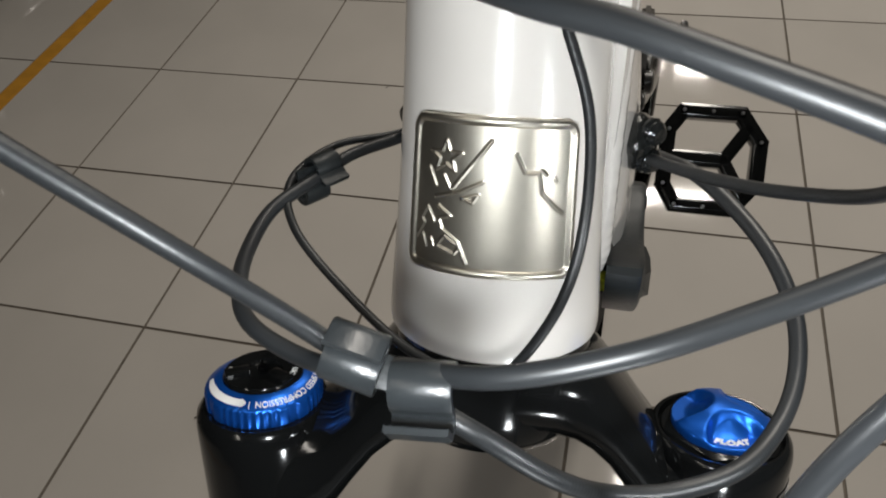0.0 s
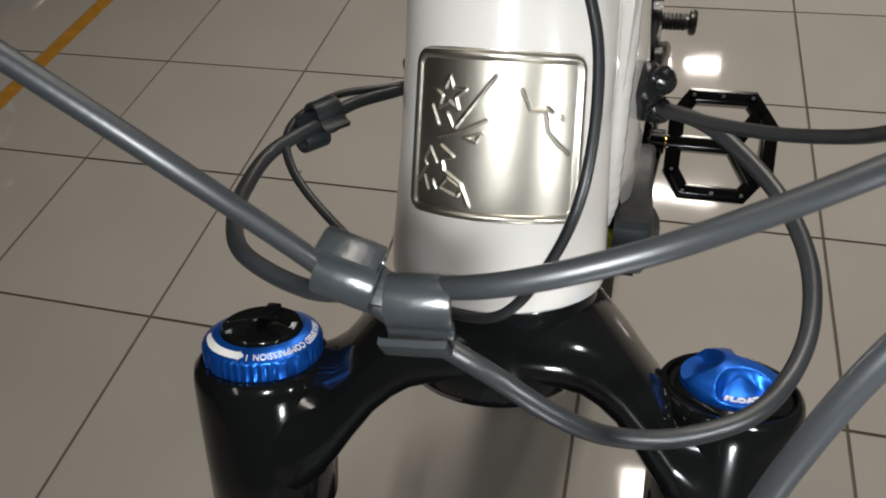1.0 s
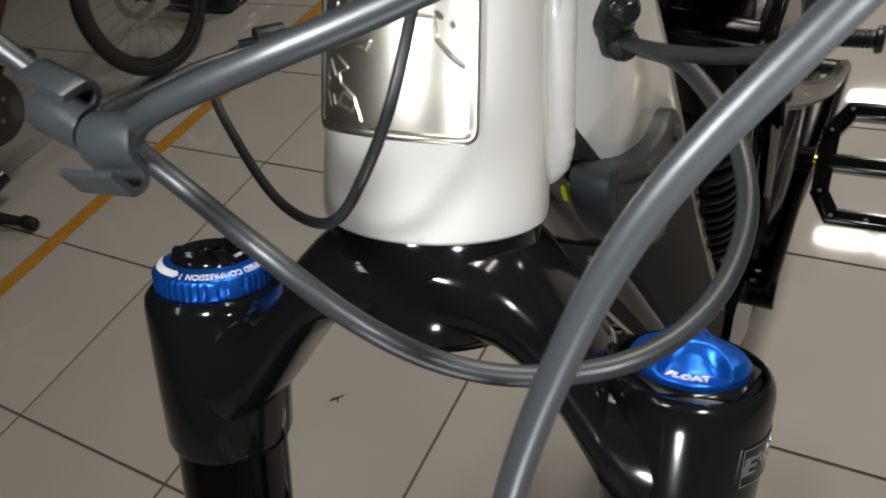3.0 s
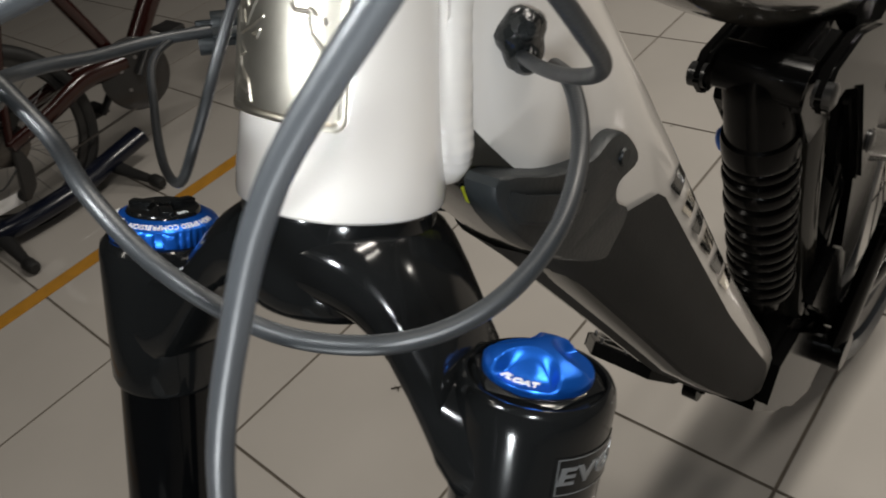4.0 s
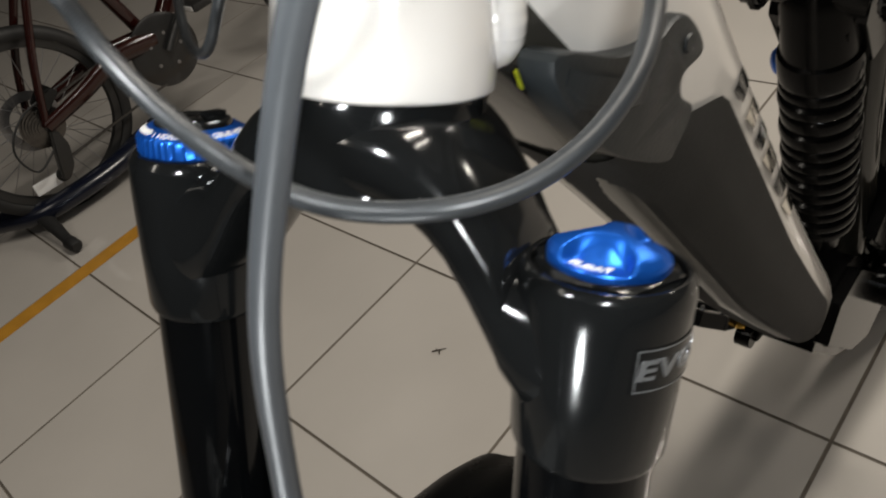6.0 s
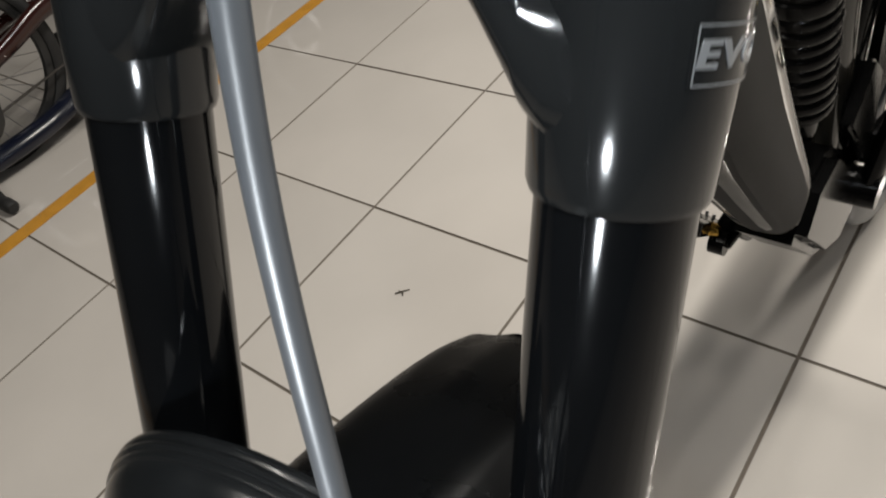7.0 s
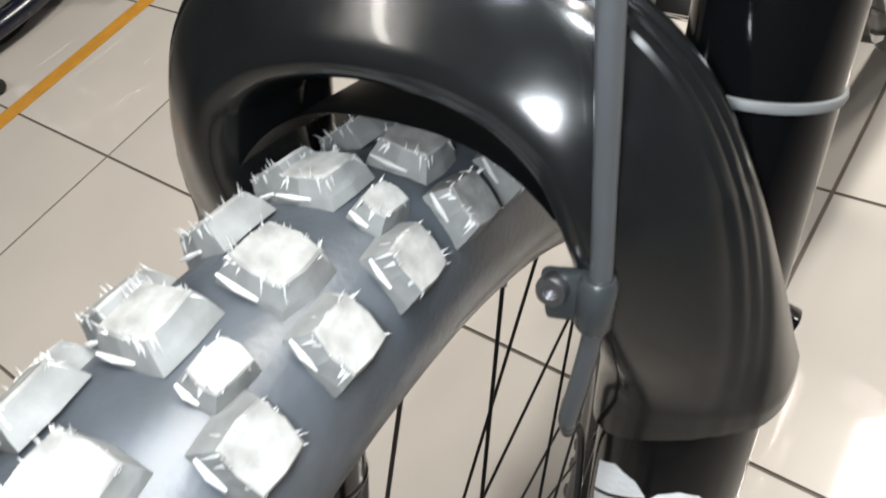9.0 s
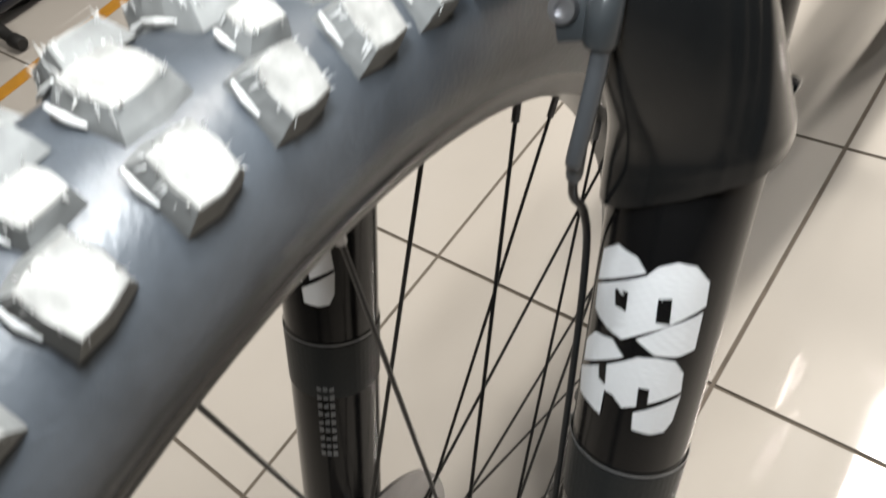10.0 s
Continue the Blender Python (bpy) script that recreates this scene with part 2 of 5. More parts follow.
def build_badge():
    """A curved, stamped plate; units of its picture: 100 across, 100 high."""
    star = []
    for k in range(11):
        r = 10 if k % 2 == 0 else 4.2
        star.append((-25.5 + r * math.sin(k * math.pi / 5), 24 + r * math.cos(k * math.pi / 5)))
    strokes = [star, [(0, 36), (-21, 5)], [(13, 29), (18, 18)], [(18, 18), (26, 18), (28, 6), (35, -2), (41, -7)],
               [(-31, -1), (-16, 4), (-4, 11)], [(-15, 0), (-6, 3), (-9, -2), (-15, 0)], [(-29, -6), (-21, -12), (-28, -14), (-26, -21), (-16, -28), (-11, -41)],
               [(-36, -8), (-40, -16), (-38, -19), (-45, -32)], [(-36, -8), (-31, -17)], [(-39, -26), (-36, -34)], [(-24, -25), (-29, -32), (-18, -36), (-15, -31), (-24, -25)],
               [(-36, 17), (-31, 6)], [(-26, 13), (-22, 5)], [(27, 20), (30, 17)], [(35, 15), (36, 13)], [(-33, -28), (-31, -33)]]
    bm = bmesh.new()
    nx, nz, w, h, rc = 176, 176, 0.0226, 0.0210, 0.0042
    grid = {}
    for i in range(nx + 1):
        for j in range(nz + 1):
            u, v = -1 + 2 * i / nx, -1 + 2 * j / nz
            x, z = u * w, v * h
            # distance inside the rounded rectangle
            qx, qz = abs(x) - (w - rc), abs(z) - (h - rc)
            inside = rc - (math.hypot(max(qx, 0), max(qz, 0)) + min(max(qx, qz), 0))
            if inside < -0.0002:
                continue
            height = 0.0012
            if inside < 0.0026:
                height += 0.0008 * math.sin(math.pi * max(inside, 0) / 0.0026) ** 0.7
            if inside < 0.0003:
                height = 0.0002
            elif inside > 0.0030:
                px, pz = u * 50, v * 50
                d = min(near_line(px, pz, s) for s in strokes)
                height += 0.00042 * max(0.0, 1 - (d / 1.05) ** 2)
            zz = 0.2068 + z - 0.0011 * (x / w) ** 2
            radius = 0.0290 - (zz - 0.2068) * 0.05 + height
            a = x / 0.0290
            grid[i, j] = bm.verts.new((radius * math.sin(a + 0.07), -radius * math.cos(a + 0.07), zz))
    for i in range(nx):
        for j in range(nz):
            q = [grid.get(k) for k in ((i, j), (i + 1, j), (i + 1, j + 1), (i, j + 1))]
            if all(q):
                bm.faces.new(q)
    return part("head_badge", bm, STEEL, bike, "stamped steel head badge with a star and a mountain", HEAD)


# ---- fork ----
def build_crown():
    bm = bmesh.new()
    sections = []
    # from the middle outwards: place, top, underside, half depth
    half = ((0.0, 0.1625, 0.1325, 0.0300), (0.010, 0.1625, 0.1323, 0.0296), (0.018, 0.1618, 0.1312, 0.0286), (0.0245, 0.1600, 0.1290, 0.0272), (0.030, 0.1562, 0.1250, 0.0256),
            (0.036, 0.1500, 0.1190, 0.0240), (0.043, 0.1418, 0.1090, 0.0226))
    ends = {-1: ((0.048, 0.1362, 0.1010, 0.0216), (0.0525, 0.1338, 0.0945, 0.0211), (0.060, 0.1320, 0.0870, 0.0208), (0.068, 0.1310, 0.0850, 0.0206)),
            1: ((0.048, 0.1350, 0.1010, 0.0216), (0.0518, 0.1305, 0.0950, 0.0212), (0.0532, 0.1252, 0.0930, 0.0211), (0.060, 0.1245, 0.0865, 0.0208), (0.068, 0.1240, 0.0845, 0.0206))}
    arm = [(-q[0], *q[1:]) for q in ends[-1][::-1] + half[:0:-1]] + list(half) + list(ends[1])
    for x, up, low, ry in arm:
        back = STEER_Y * max(0.0, 1 - (abs(x) / 0.060) ** 2)
        sections.append([(x, y + back, z) for y, z in superellipse(0.0, (up + low) / 2, ry, (up - low) / 2, 28, 2.5)])
    loft(bm, sections)
    lathe(bm, [(0.0, 0.1290), (0.0235, 0.1292), (0.0278, 0.1312), (0.0300, 0.1352), (0.0304, 0.142), (0.0301, 0.152), (0.0294, 0.160), (0.0284, 0.1622), (0.0, 0.1622)], 72, pose(0, STEER_Y, 0))
    collar = [(0.0, 0.0770), (0.0180, 0.0770), (0.0198, 0.0777), (0.0206, 0.0800), (0.0213, 0.100), (0.0218, 0.120)]
    lathe(bm, collar + [(0.0219, 0.1275), (0.0214, 0.1308), (0.0200, 0.1325), (0.0, 0.1325)], 56, pose(-LEG, 0, 0))
    # the air side has a recess with a raised lip round the cap
    lathe(bm, collar + [(0.0219, 0.1235), (0.0214, 0.1264), (0.0206, 0.1279), (0.0198, 0.1285), (0.0190, 0.1284), (0.0187, 0.1277), (0.0185, 0.1260), (0.0, 0.1260)], 64, pose(LEG, 0, 0))
    crown = part("fork_crown", bm, BLACK, bike, "gloss black forged fork crown", CROWN)
    # plate with lettering on the outside of the air side
    bm = bmesh.new()
    n = 16
    rows = []
    for r in (0.0210, 0.0219):
        rows.append([[((r + 0.0002 * (z - 0.1)) * math.sin(a), -r * math.cos(a), z) for z in (0.1045, 0.1162)] for a in [0.69 + 1.15 * k / n for k in range(n + 1)]])
    outer = [[bm.verts.new(p) for p in pair] for pair in rows[1]]
    inner = [[bm.verts.new(p) for p in pair] for pair in rows[0]]
    for k in range(n):
        bm.faces.new((outer[k][0], outer[k + 1][0], outer[k + 1][1], outer[k][1]))
        for e in (0, 1):
            bm.faces.new((outer[k][e], inner[k][e], inner[k + 1][e], outer[k + 1][e]))
    for k in (0, n):
        bm.faces.new((outer[k][0], outer[k][1], inner[k][1], inner[k][0]))
    plate = part("letter_plate", bm, BLACK, crown, "black plate with silver letters", in_crown(LEG, 0, 0))
    wrapped("plate_letters", "EVOL", 0.0070, SILVER, crown, in_crown(LEG, 0, 0.1103), 0.0220, 1.32, 0.0002, 0.12, 1.45)
    bm = bmesh.new()
    for lo, hi, z0, z1 in ((0.72, 1.81, 0.1048, 0.1052), (0.72, 1.81, 0.1155, 0.1159), (0.72, 0.738, 0.1052, 0.1155)):
        steps = 12
        a0 = [bm.verts.new((0.0220 * math.sin(lo + (hi - lo) * k / steps), -0.0220 * math.cos(lo + (hi - lo) * k / steps), z0)) for k in range(steps + 1)]
        a1 = [bm.verts.new((0.0220 * math.sin(lo + (hi - lo) * k / steps), -0.0220 * math.cos(lo + (hi - lo) * k / steps), z1)) for k in range(steps + 1)]
        for k in range(steps):
            bm.faces.new((a0[k], a0[k + 1], a1[k + 1], a1[k]))
    part("plate_outline", bm, SILVER, crown, "", in_crown(LEG, 0, 0))
    return crown


def text_mesh(text, size, depth, shear=0.0, spacing=1.0, bold=0.0):
    cu = bpy.data.curves.new("text", "FONT")
    cu.body, cu.size, cu.extrude, cu.shear, cu.space_character = text, size, depth, shear, spacing
    cu.offset = bold
    cu.align_x, cu.align_y = "CENTER", "CENTER"
    tmp = bpy.data.objects.new("text", cu)
    scene.collection.objects.link(tmp)
    me = bpy.data.meshes.new_from_object(tmp.evaluated_get(bpy.context.evaluated_depsgraph_get()))
    bpy.data.objects.remove(tmp)
    bm = bmesh.new()
    bm.from_mesh(me)
    bpy.data.meshes.remove(me)
    return bm


def wrapped(name, text, size, mat, parent, m, radius, centre, depth, shear=0.0, wide=1.25):
    """Letters laid round an upright cylinder; centre: the angle of their middle from straight ahead."""
    bm = text_mesh(text, size, depth, shear, 1.12, 0.00022)
    for v in bm.verts:
        a = centre + v.co.x * wide / radius
        r = radius + v.co.z
        v.co = Vector((r * math.sin(a), -r * math.cos(a), v.co.y))
    return part(name, bm, mat, parent, "", m, False)


def ringed(name, text, size, mat, parent, m, radius, centre, z, slope=0.0, depth=0.00012):
    """Letters laid round a dial's top, their feet towards its rim."""
    bm = text_mesh(text, size, depth)
    for v in bm.verts:
        a = centre - v.co.x / radius
        r = radius + v.co.y
        v.co = Vector((r * math.sin(a), -r * math.cos(a), z - v.co.y * slope + v.co.z))
        v.co.x, v.co.y = v.co.x, v.co.y
    return part(name, bm, mat, parent, "", m, False)


def build_compression_dial():
    m = in_crown(-LEG, 0, 0)
    bm = bmesh.new()
    rings = []
    n = 240
    prof = [(0.0175, 0.1330, 0), (0.0183, 0.1336, 1), (0.0184, 0.1384, 1), (0.0179, 0.1392, 0.4), (0.0176, 0.1396, 0), (0.0142, 0.1416, 0), (0.0126, 0.1420, 0), (0.0124, 0.1405, 0)]
    for r, z, k in prof:
        ring = []
        for i in range(n):
            a = 2 * math.pi * i / n
            sector = (i // 20) % 3
            groove = (0.0005 * (0.5 - 0.5 * math.cos(2 * math.pi * i * 4 / 20)) if sector != 1 else 0.0) + (0.0005 if sector == 1 and i % 20 in (6, 7, 8, 9, 10, 11, 12) else 0.0)
            rr = r - k * groove
            ring.append(bm.verts.new((rr * math.sin(a), -rr * math.cos(a), z)))
        rings.append(ring)
    for a, b in zip(rings, rings[1:]):
        for i in range(n):
            bm.faces.new((a[i], a[(i + 1) % n], b[(i + 1) % n], b[i]))
    dial = part("compression_dial", bm, BLUE, bike, "blue anodised fork dial with ribbed rim", m)
    bm = bmesh.new()
    lathe(bm, [(0.0196, 0.1318), (0.0200, 0.1326), (0.0194, 0.1332), (0.0, 0.1332)], 48)
    part("dial_seat", bm, BLACK, dial, "black seat ring", m)
    bm = bmesh.new()
    lathe(bm, [(0.0124, 0.1400), (0.0123, 0.1428), (0.0118, 0.1434), (0.0060, 0.1432), (0.0055, 0.1424), (0.0, 0.1424)], 48)
    for k in range(3):
        box(bm, (-0.0022, -0.0118, 0.1424), (0.0022, -0.0040, 0.1448), pose(0, 0, 0, 0, 0, 120 * k + 55), 0.0006)
    part("dial_insert", bm, BLACK, dial, "black inner dial", m)
    bm = bmesh.new()
    lathe(bm, [(0.0, 0.1445), (0.0014, 0.1445), (0.0018, 0.1440), (0.0018, 0.1424)], 6)
    part("dial_screw", bm, ANODISED, dial, "", m)
    ringed("dial_lettering", "HIGH SPEED COMPRESSION  I", 0.0025, WHITE, dial, m, 0.0160, 1.02, 0.14075, 0.56)
    ringed("dial_mark", "LSC", 0.0024, WHITE, dial, m, 0.0100, 1.5, 0.14345)
    ringed("dial_mark", "FIRM", 0.0022, WHITE, dial, m, 0.0100, -1.35, 0.14345)
    bm = bmesh.new()
    for k in range(26):
        a0, a1 = -1.35 + k * 0.0495, -1.35 + (k + 1) * 0.0495
        w0, w1 = 0.0010 * min(1, 0.6 + k / 20), 0.0010 * min(1, 0.6 + (k + 1) / 20)
        if k >= 24:
            w0, w1 = 0.0010 * (26 - k) / 2 + 0.0003, 0.0010 * (25 - k) / 2 + 0.0003
        q = []
        for a, w, s in ((a0, w0, -1), (a1, w1, -1), (a1, w1, 1), (a0, w0, 1)):
            r = 0.0158 + s * w
            q.append(bm.verts.new((r * math.sin(a), -r * math.cos(a), 0.14105 - (r - 0.0158) * 0.59)))
        bm.faces.new(q)
    part("dial_arrow", bm, WHITE, dial, "white arc arrow", m, False)
    return dial


def build_air_cap():
    m = in_crown(LEG, 0, 0)
    bm = bmesh.new()
    lathe(bm, [(0.0, 0.1255), (0.0181, 0.1255), (0.0182, 0.1266), (0.0177, 0.1272), (0.0, 0.1272)], 48)
    lathe(bm, [(0.0183, 0.1264), (0.0183, 0.1282), (0.0170, 0.1290), (0.0, 0.1290)], 6, pose(0, 0, 0, 0, 0, 8))
    nut = part("air_cap", bm, BLACK, bike, "blue anodised air cap on a black hexagon nut", m)
    # a dome with three scooped finger grips
    rim, base = 0.0151, 0.1302
    scoops = [radians(a) for a in (4, 124, -116)]

    def smooth(t):
        t = max(0.0, min(1.0, t))
        return t * t * (3 - 2 * t)

    def cap_height(x, y):
        r, a = math.hypot(x, y) / rim, math.atan2(x, -y)
        ridge = base + 0.0026 + 0.0042 * (1 - min(1.0, r) ** 2.2) - 0.0010 * smooth((r - 0.88) / 0.12)
        z = ridge
        floor_z = base + 0.0006 + 0.0046 * (1 - smooth((r - 0.16) / 0.62))
        for s in scoops:
            along, across = (x * math.sin(s) - y * math.cos(s)) / rim, (x * math.cos(s) + y * math.sin(s)) / rim
            e = ((along - 0.98) / 0.80) ** 2 + (across / 0.66) ** 2
            z -= max(0.0, ridge - floor_z) * smooth((1 - e) * 2.4)
        return z

    bm = bmesh.new()
    n, rings = 168, []
    for j in range(40):
        row = []
        for i in range(n):
            a = 2 * math.pi * i / n
            rr = rim * (0.985, 1.0, 1.005, 1.0)[j] if j < 4 else rim * 0.985 * (1 - (j - 4) / 35.6)
            x, y = rr * math.sin(a), -rr * math.cos(a)
            z = cap_height(x, y)
            if j < 4:
                z = 0.1284 + (z - 0.0004 - 0.1284) * (0, 0.12, 0.75, 1)[j]
            row.append(bm.verts.new((x, y, z)))
        rings.append(row)
    for a, b in zip(rings, rings[1:]):
        for i in range(n):
            bm.faces.new((a[i], a[(i + 1) % n], b[(i + 1) % n], b[i]))
    bm.faces.new(rings[-1])
    part("cap_grip", bm, BLUE, nut, "blue anodised sculpted cap", m)
    bm = text_mesh("FLOAT", 0.0029, 0.0002, 0.15, 1.05, 0.00014)
    for v in bm.verts:
        a = radians(-2) + v.co.x * 1.15 / 0.0122
        r = 0.0122 - v.co.y * 1.0
        x, y = r * math.sin(a), -r * math.cos(a)
        v.co = Vector((x, y, cap_height(x, y) + 0.00015 + v.co.z))
    part("cap_lettering", bm, WHITE, nut, "white lettering", m, False)
    return nut


def build_leg(s):
    f = at_fork(s * LEG, 0, 0)
    bm = bmesh.new()
    lathe(bm, [(0.0, -0.14), (0.0184, -0.14), (0.0184, 0.095), (0.0, 0.095)], 56)
    stanchion = part("stanchion", bm, ANODISED, bike, "smooth black anodised fork stanchion", f)
    ring_z = -0.0425 if s > 0 else -0.118
    bm = bmesh.new()
    lathe(bm, [(0.0182, ring_z - 0.0013), (0.0192, ring_z - 0.0011), (0.0195, ring_z), (0.0192, ring_z + 0.0011), (0.0182, ring_z + 0.0013)], 56)
    part("travel_ring", bm, RINGRUBBER, stanchion, "thin grey rubber travel ring", f)
    bm = bmesh.new()
    lathe(bm, [(0.0, -0.53), (0.019, -0.53), (0.0208, -0.42), (0.0216, -0.30), (0.0222, -0.22), (0.0226, -0.16), (0.0226, -0.128), (0.0219, -0.124), (0.0198, -0.1225), (0.0182, -0.1225)], 56)
    leg = part("lower_leg", bm, LEGBLACK, bike, "black fork lower leg with printed decals", at_lower(s * LEG, 0, 0))
    return leg


def wrapped_patch(bm, shape, radius, centre, z0, sx, sz):
    """A flat outline laid on a leg: points of (across, up)."""
    vs = []
    for x, z in shape:
        a = centre + x * sx / radius
        vs.append(bm.verts.new((radius * math.sin(a), -radius * math.cos(a), z0 + z * sz)))
    bm.faces.new(vs)


def build_decals(leg, s):
    """White numerals that read along the leg, on the outer front, with thin silver hoops."""
    f = at_lower(s * LEG, 0, 0)
    # outlines as (turn round the leg, height), in radians and millimetres
    strokes = (((-0.93, -172), (-0.91, -160), (-0.58, -154), (-0.23, -155), (-0.07, -159)),
               ((-0.92, -173.5), (-0.06, -160.2), (0.06, -156), (0.30, -153), (0.56, -154), (0.79, -160), (0.83, -169), (0.47, -174.5), (0.06, -181), (-0.24, -186.5), (-0.52, -185.6), (-0.87, -183)),
               ((-0.04, -184.2), (0.34, -177), (0.81, -171.3), (0.83, -186), (0.59, -188.5), (0.27, -188.7)),
               ((-0.98, -207.5), (-1.0, -198.5), (-0.75, -191), (-0.38, -188.3), (-0.15, -193)),
               ((-1.05, -211.5), (-0.14, -194.6), (0.05, -190.8), (0.32, -189.6), (0.57, -190.4), (0.74, -195.5), (0.78, -204), (0.35, -209), (-0.04, -214), (-0.20, -210.5), (-0.36, -210.3), (-0.36, -222), (-0.59, -221), (-0.93, -221)),
               ((0.14, -214.4), (0.79, -205.5), (0.76, -217), (0.66, -222), (0.45, -223.2), (0.17, -222)))
    cuts = (((-0.49, -169.4), (-0.27, -168.3), (-0.25, -175.6), (-0.44, -175.3)), ((0.15, -167), (0.33, -166.2), (0.37, -175.8), (0.18, -176)),
            ((-0.56, -200), (-0.40, -199), (-0.36, -208), (-0.50, -207)), ((0.14, -203), (0.30, -203), (0.32, -211), (0.17, -212.8)))
    for shapes, mat, r, name in ((strokes, WHITE, 0.02282, "decal_numeral"), (cuts, LEGBLACK, 0.02290, "decal_counter")):
        for shape in shapes:
            bm = bmesh.new()
            bm.faces.new([bm.verts.new((a * 10, z, 0)) for a, z in shape])
            bmesh.ops.triangulate(bm, faces=bm.faces[:])
            for k in range(3):
                bmesh.ops.subdivide_edges(bm, edges=[e for e in bm.edges if e.calc_length() > 2.5], cuts=1)
                bmesh.ops.triangulate(bm, faces=bm.faces[:])
            for v in bm.verts:
                a = v.co.x / 10
                v.co = Vector((r * math.sin(a), -r * math.cos(a), v.co.y / 1000))
            part(name, bm, mat, leg, "large white printed numeral" if mat is WHITE else "", f, False)
    for z in (-0.2445,):
        bm = bmesh.new()
        lathe(bm, [(0.02278, z - 0.0005), (0.02290, z - 0.0005), (0.02290, z + 0.0005), (0.02278, z + 0.0005)], 56)
        part("decal_hoop", bm, SILVER, leg, "thin silver printed line", f, False)
    bm = bmesh.new()
    lathe(bm, [(0.02200, -0.276), (0.02215, -0.276), (0.02275, -0.2460), (0.0225, -0.2460)], 56)
    part("decal_band", bm, PLASTIC, leg, "dark grey printed band", f, False)
    if s < 0:
        bm = bmesh.new()
        rng = random.Random(3)
        for k in range(9):
            z = -0.272 - k * 0.0052
            for w in range(3):
                x0 = -0.004 + w * 0.003
                wrapped_patch(bm, [(x0, 0), (x0 + 0.0022, 0.0004), (x0 + 0.0022, rng.uniform(0.002, 0.004)), (x0, rng.uniform(0.002, 0.004))], 0.0224, 0.45, z, 1, 1)
        part("decal_bars", bm, SILVER, leg, "small silver printed lines", f, False)["kind"] = "stuff"


def build_arch():
    half = ((0.0735, 0.000, -0.1275, 0.0256, 0.0252), (0.0734, -0.003, -0.1170, 0.0252, 0.0240), (0.0730, -0.008, -0.104, 0.0240, 0.0215), (0.0714, -0.016, -0.085, 0.0222, 0.0190),
            (0.0655, -0.023, -0.062, 0.0200, 0.0175), (0.0545, -0.028, -0.0430, 0.0190, 0.0165), (0.0380, -0.030, -0.0312, 0.0185, 0.0158), (0.0190, -0.031, -0.0252, 0.0182, 0.0152), (0.0, -0.031, -0.0232, 0.0182, 0.0152))
    # the disc side stands out a little further
    inner = (0.0735, 0.0732, 0.0715, 0.0670, 0.0600, 0.0500, 0.0352, 0.0176, 0.0)
    line = spline([Vector((-q[0] - 0.0045 * min(1.0, max(0.0, (q[2] + 0.1275) / 0.05)), q[1], q[2])) for q in half] + [Vector((x, *q[1:3])) for x, q in list(zip(inner, half))[-2::-1]], 5)
    ra = [q[3] for q in half] + [q[3] for q in half[-2::-1]]
    rb = [q[4] for q in half] + [q[4] for q in half[-2::-1]]
    bm = bmesh.new()
    sections = []
    n = 84
    for i, p in enumerate(line):
        t = (line[min(i + 1, len(line) - 1)] - line[max(i - 1, 0)]).normalized()
        s = i / 5
        k = min(int(s), len(ra) - 2)
        a, b = ra[k] + (ra[k + 1] - ra[k]) * (s - k), rb[k] + (rb[k + 1] - rb[k]) * (s - k)
        side = Vector((0, 1, 0)) - t * t.y
        side.normalize()
        out = side.cross(t)
        centre = Vector((0, -0.02, -0.12))
        if out.dot(p - centre) < 0:
            out = -out
        # 0 along the crest, 1 where a limb clasps its leg
        limb = min(1.0, max(0.0, (abs(2 * i / (len(line) - 1) - 1) - 0.45) / 0.40))
        limb = limb * limb * (3 - 2 * limb)
        cut = max(0.0, (abs(2 * i / (len(line) - 1) - 1) - 0.75) / 0.25)
        row = []
        for j in range(n):
            ang = 2 * math.pi * j / n
            c, sn = math.cos(ang), math.sin(ang)
            u = math.copysign(abs(c) ** (2 / 3.0), c)
            v = math.copysign(abs(sn) ** (2 / 3.0), sn)
            # the crest falls away towards the rear
            if v > 0 and u > 0:
                v *= 1 - 0.95 * u
                u *= 0.85
            # the front face leans back from the tyre to the crest
            if u < 0:
                u *= 1 + (1 - limb) * (0.85 * (1 - v) / 2 - 0.40 * (1 + v) / 2)
            # three stepped ridges run along the crest and turn to the front of each limb
            g = 0.0
            for ga in (1.75 + 0.75 * limb, 2.05 + 0.62 * limb, 2.36 + 0.50 * limb):
                g += 0.0013 / (1 + math.exp(-(ang - ga) / 0.016)) * math.exp(-max(0.0, ang - ga) / 0.16)
            q = p + out * (v * a * (1 - g / a)) + side * (u * b * (1 - g / b))
            # the rim round the leg is cut higher on the outer side
            q.z += cut * 0.45 * (abs(q.x) - 0.072)
            row.append(q)
        sections.append(row)
    loft(bm, sections)
    arch = part("fork_arch", bm, ARCHBLACK, bike, "broad gloss black fork arch", LOWER)
    for s in (-1, 1):
        bm = bmesh.new()
        box(bm, (-0.004, -0.0035, -0.006), (0.004, 0.0035, 0.006), None, 0.0018)
        part("arch_tab", bm, LEGBLACK, arch, "", at_lower(s * 0.0915, 0.004, -0.1060, 0, s * 14, 0))
    return arch


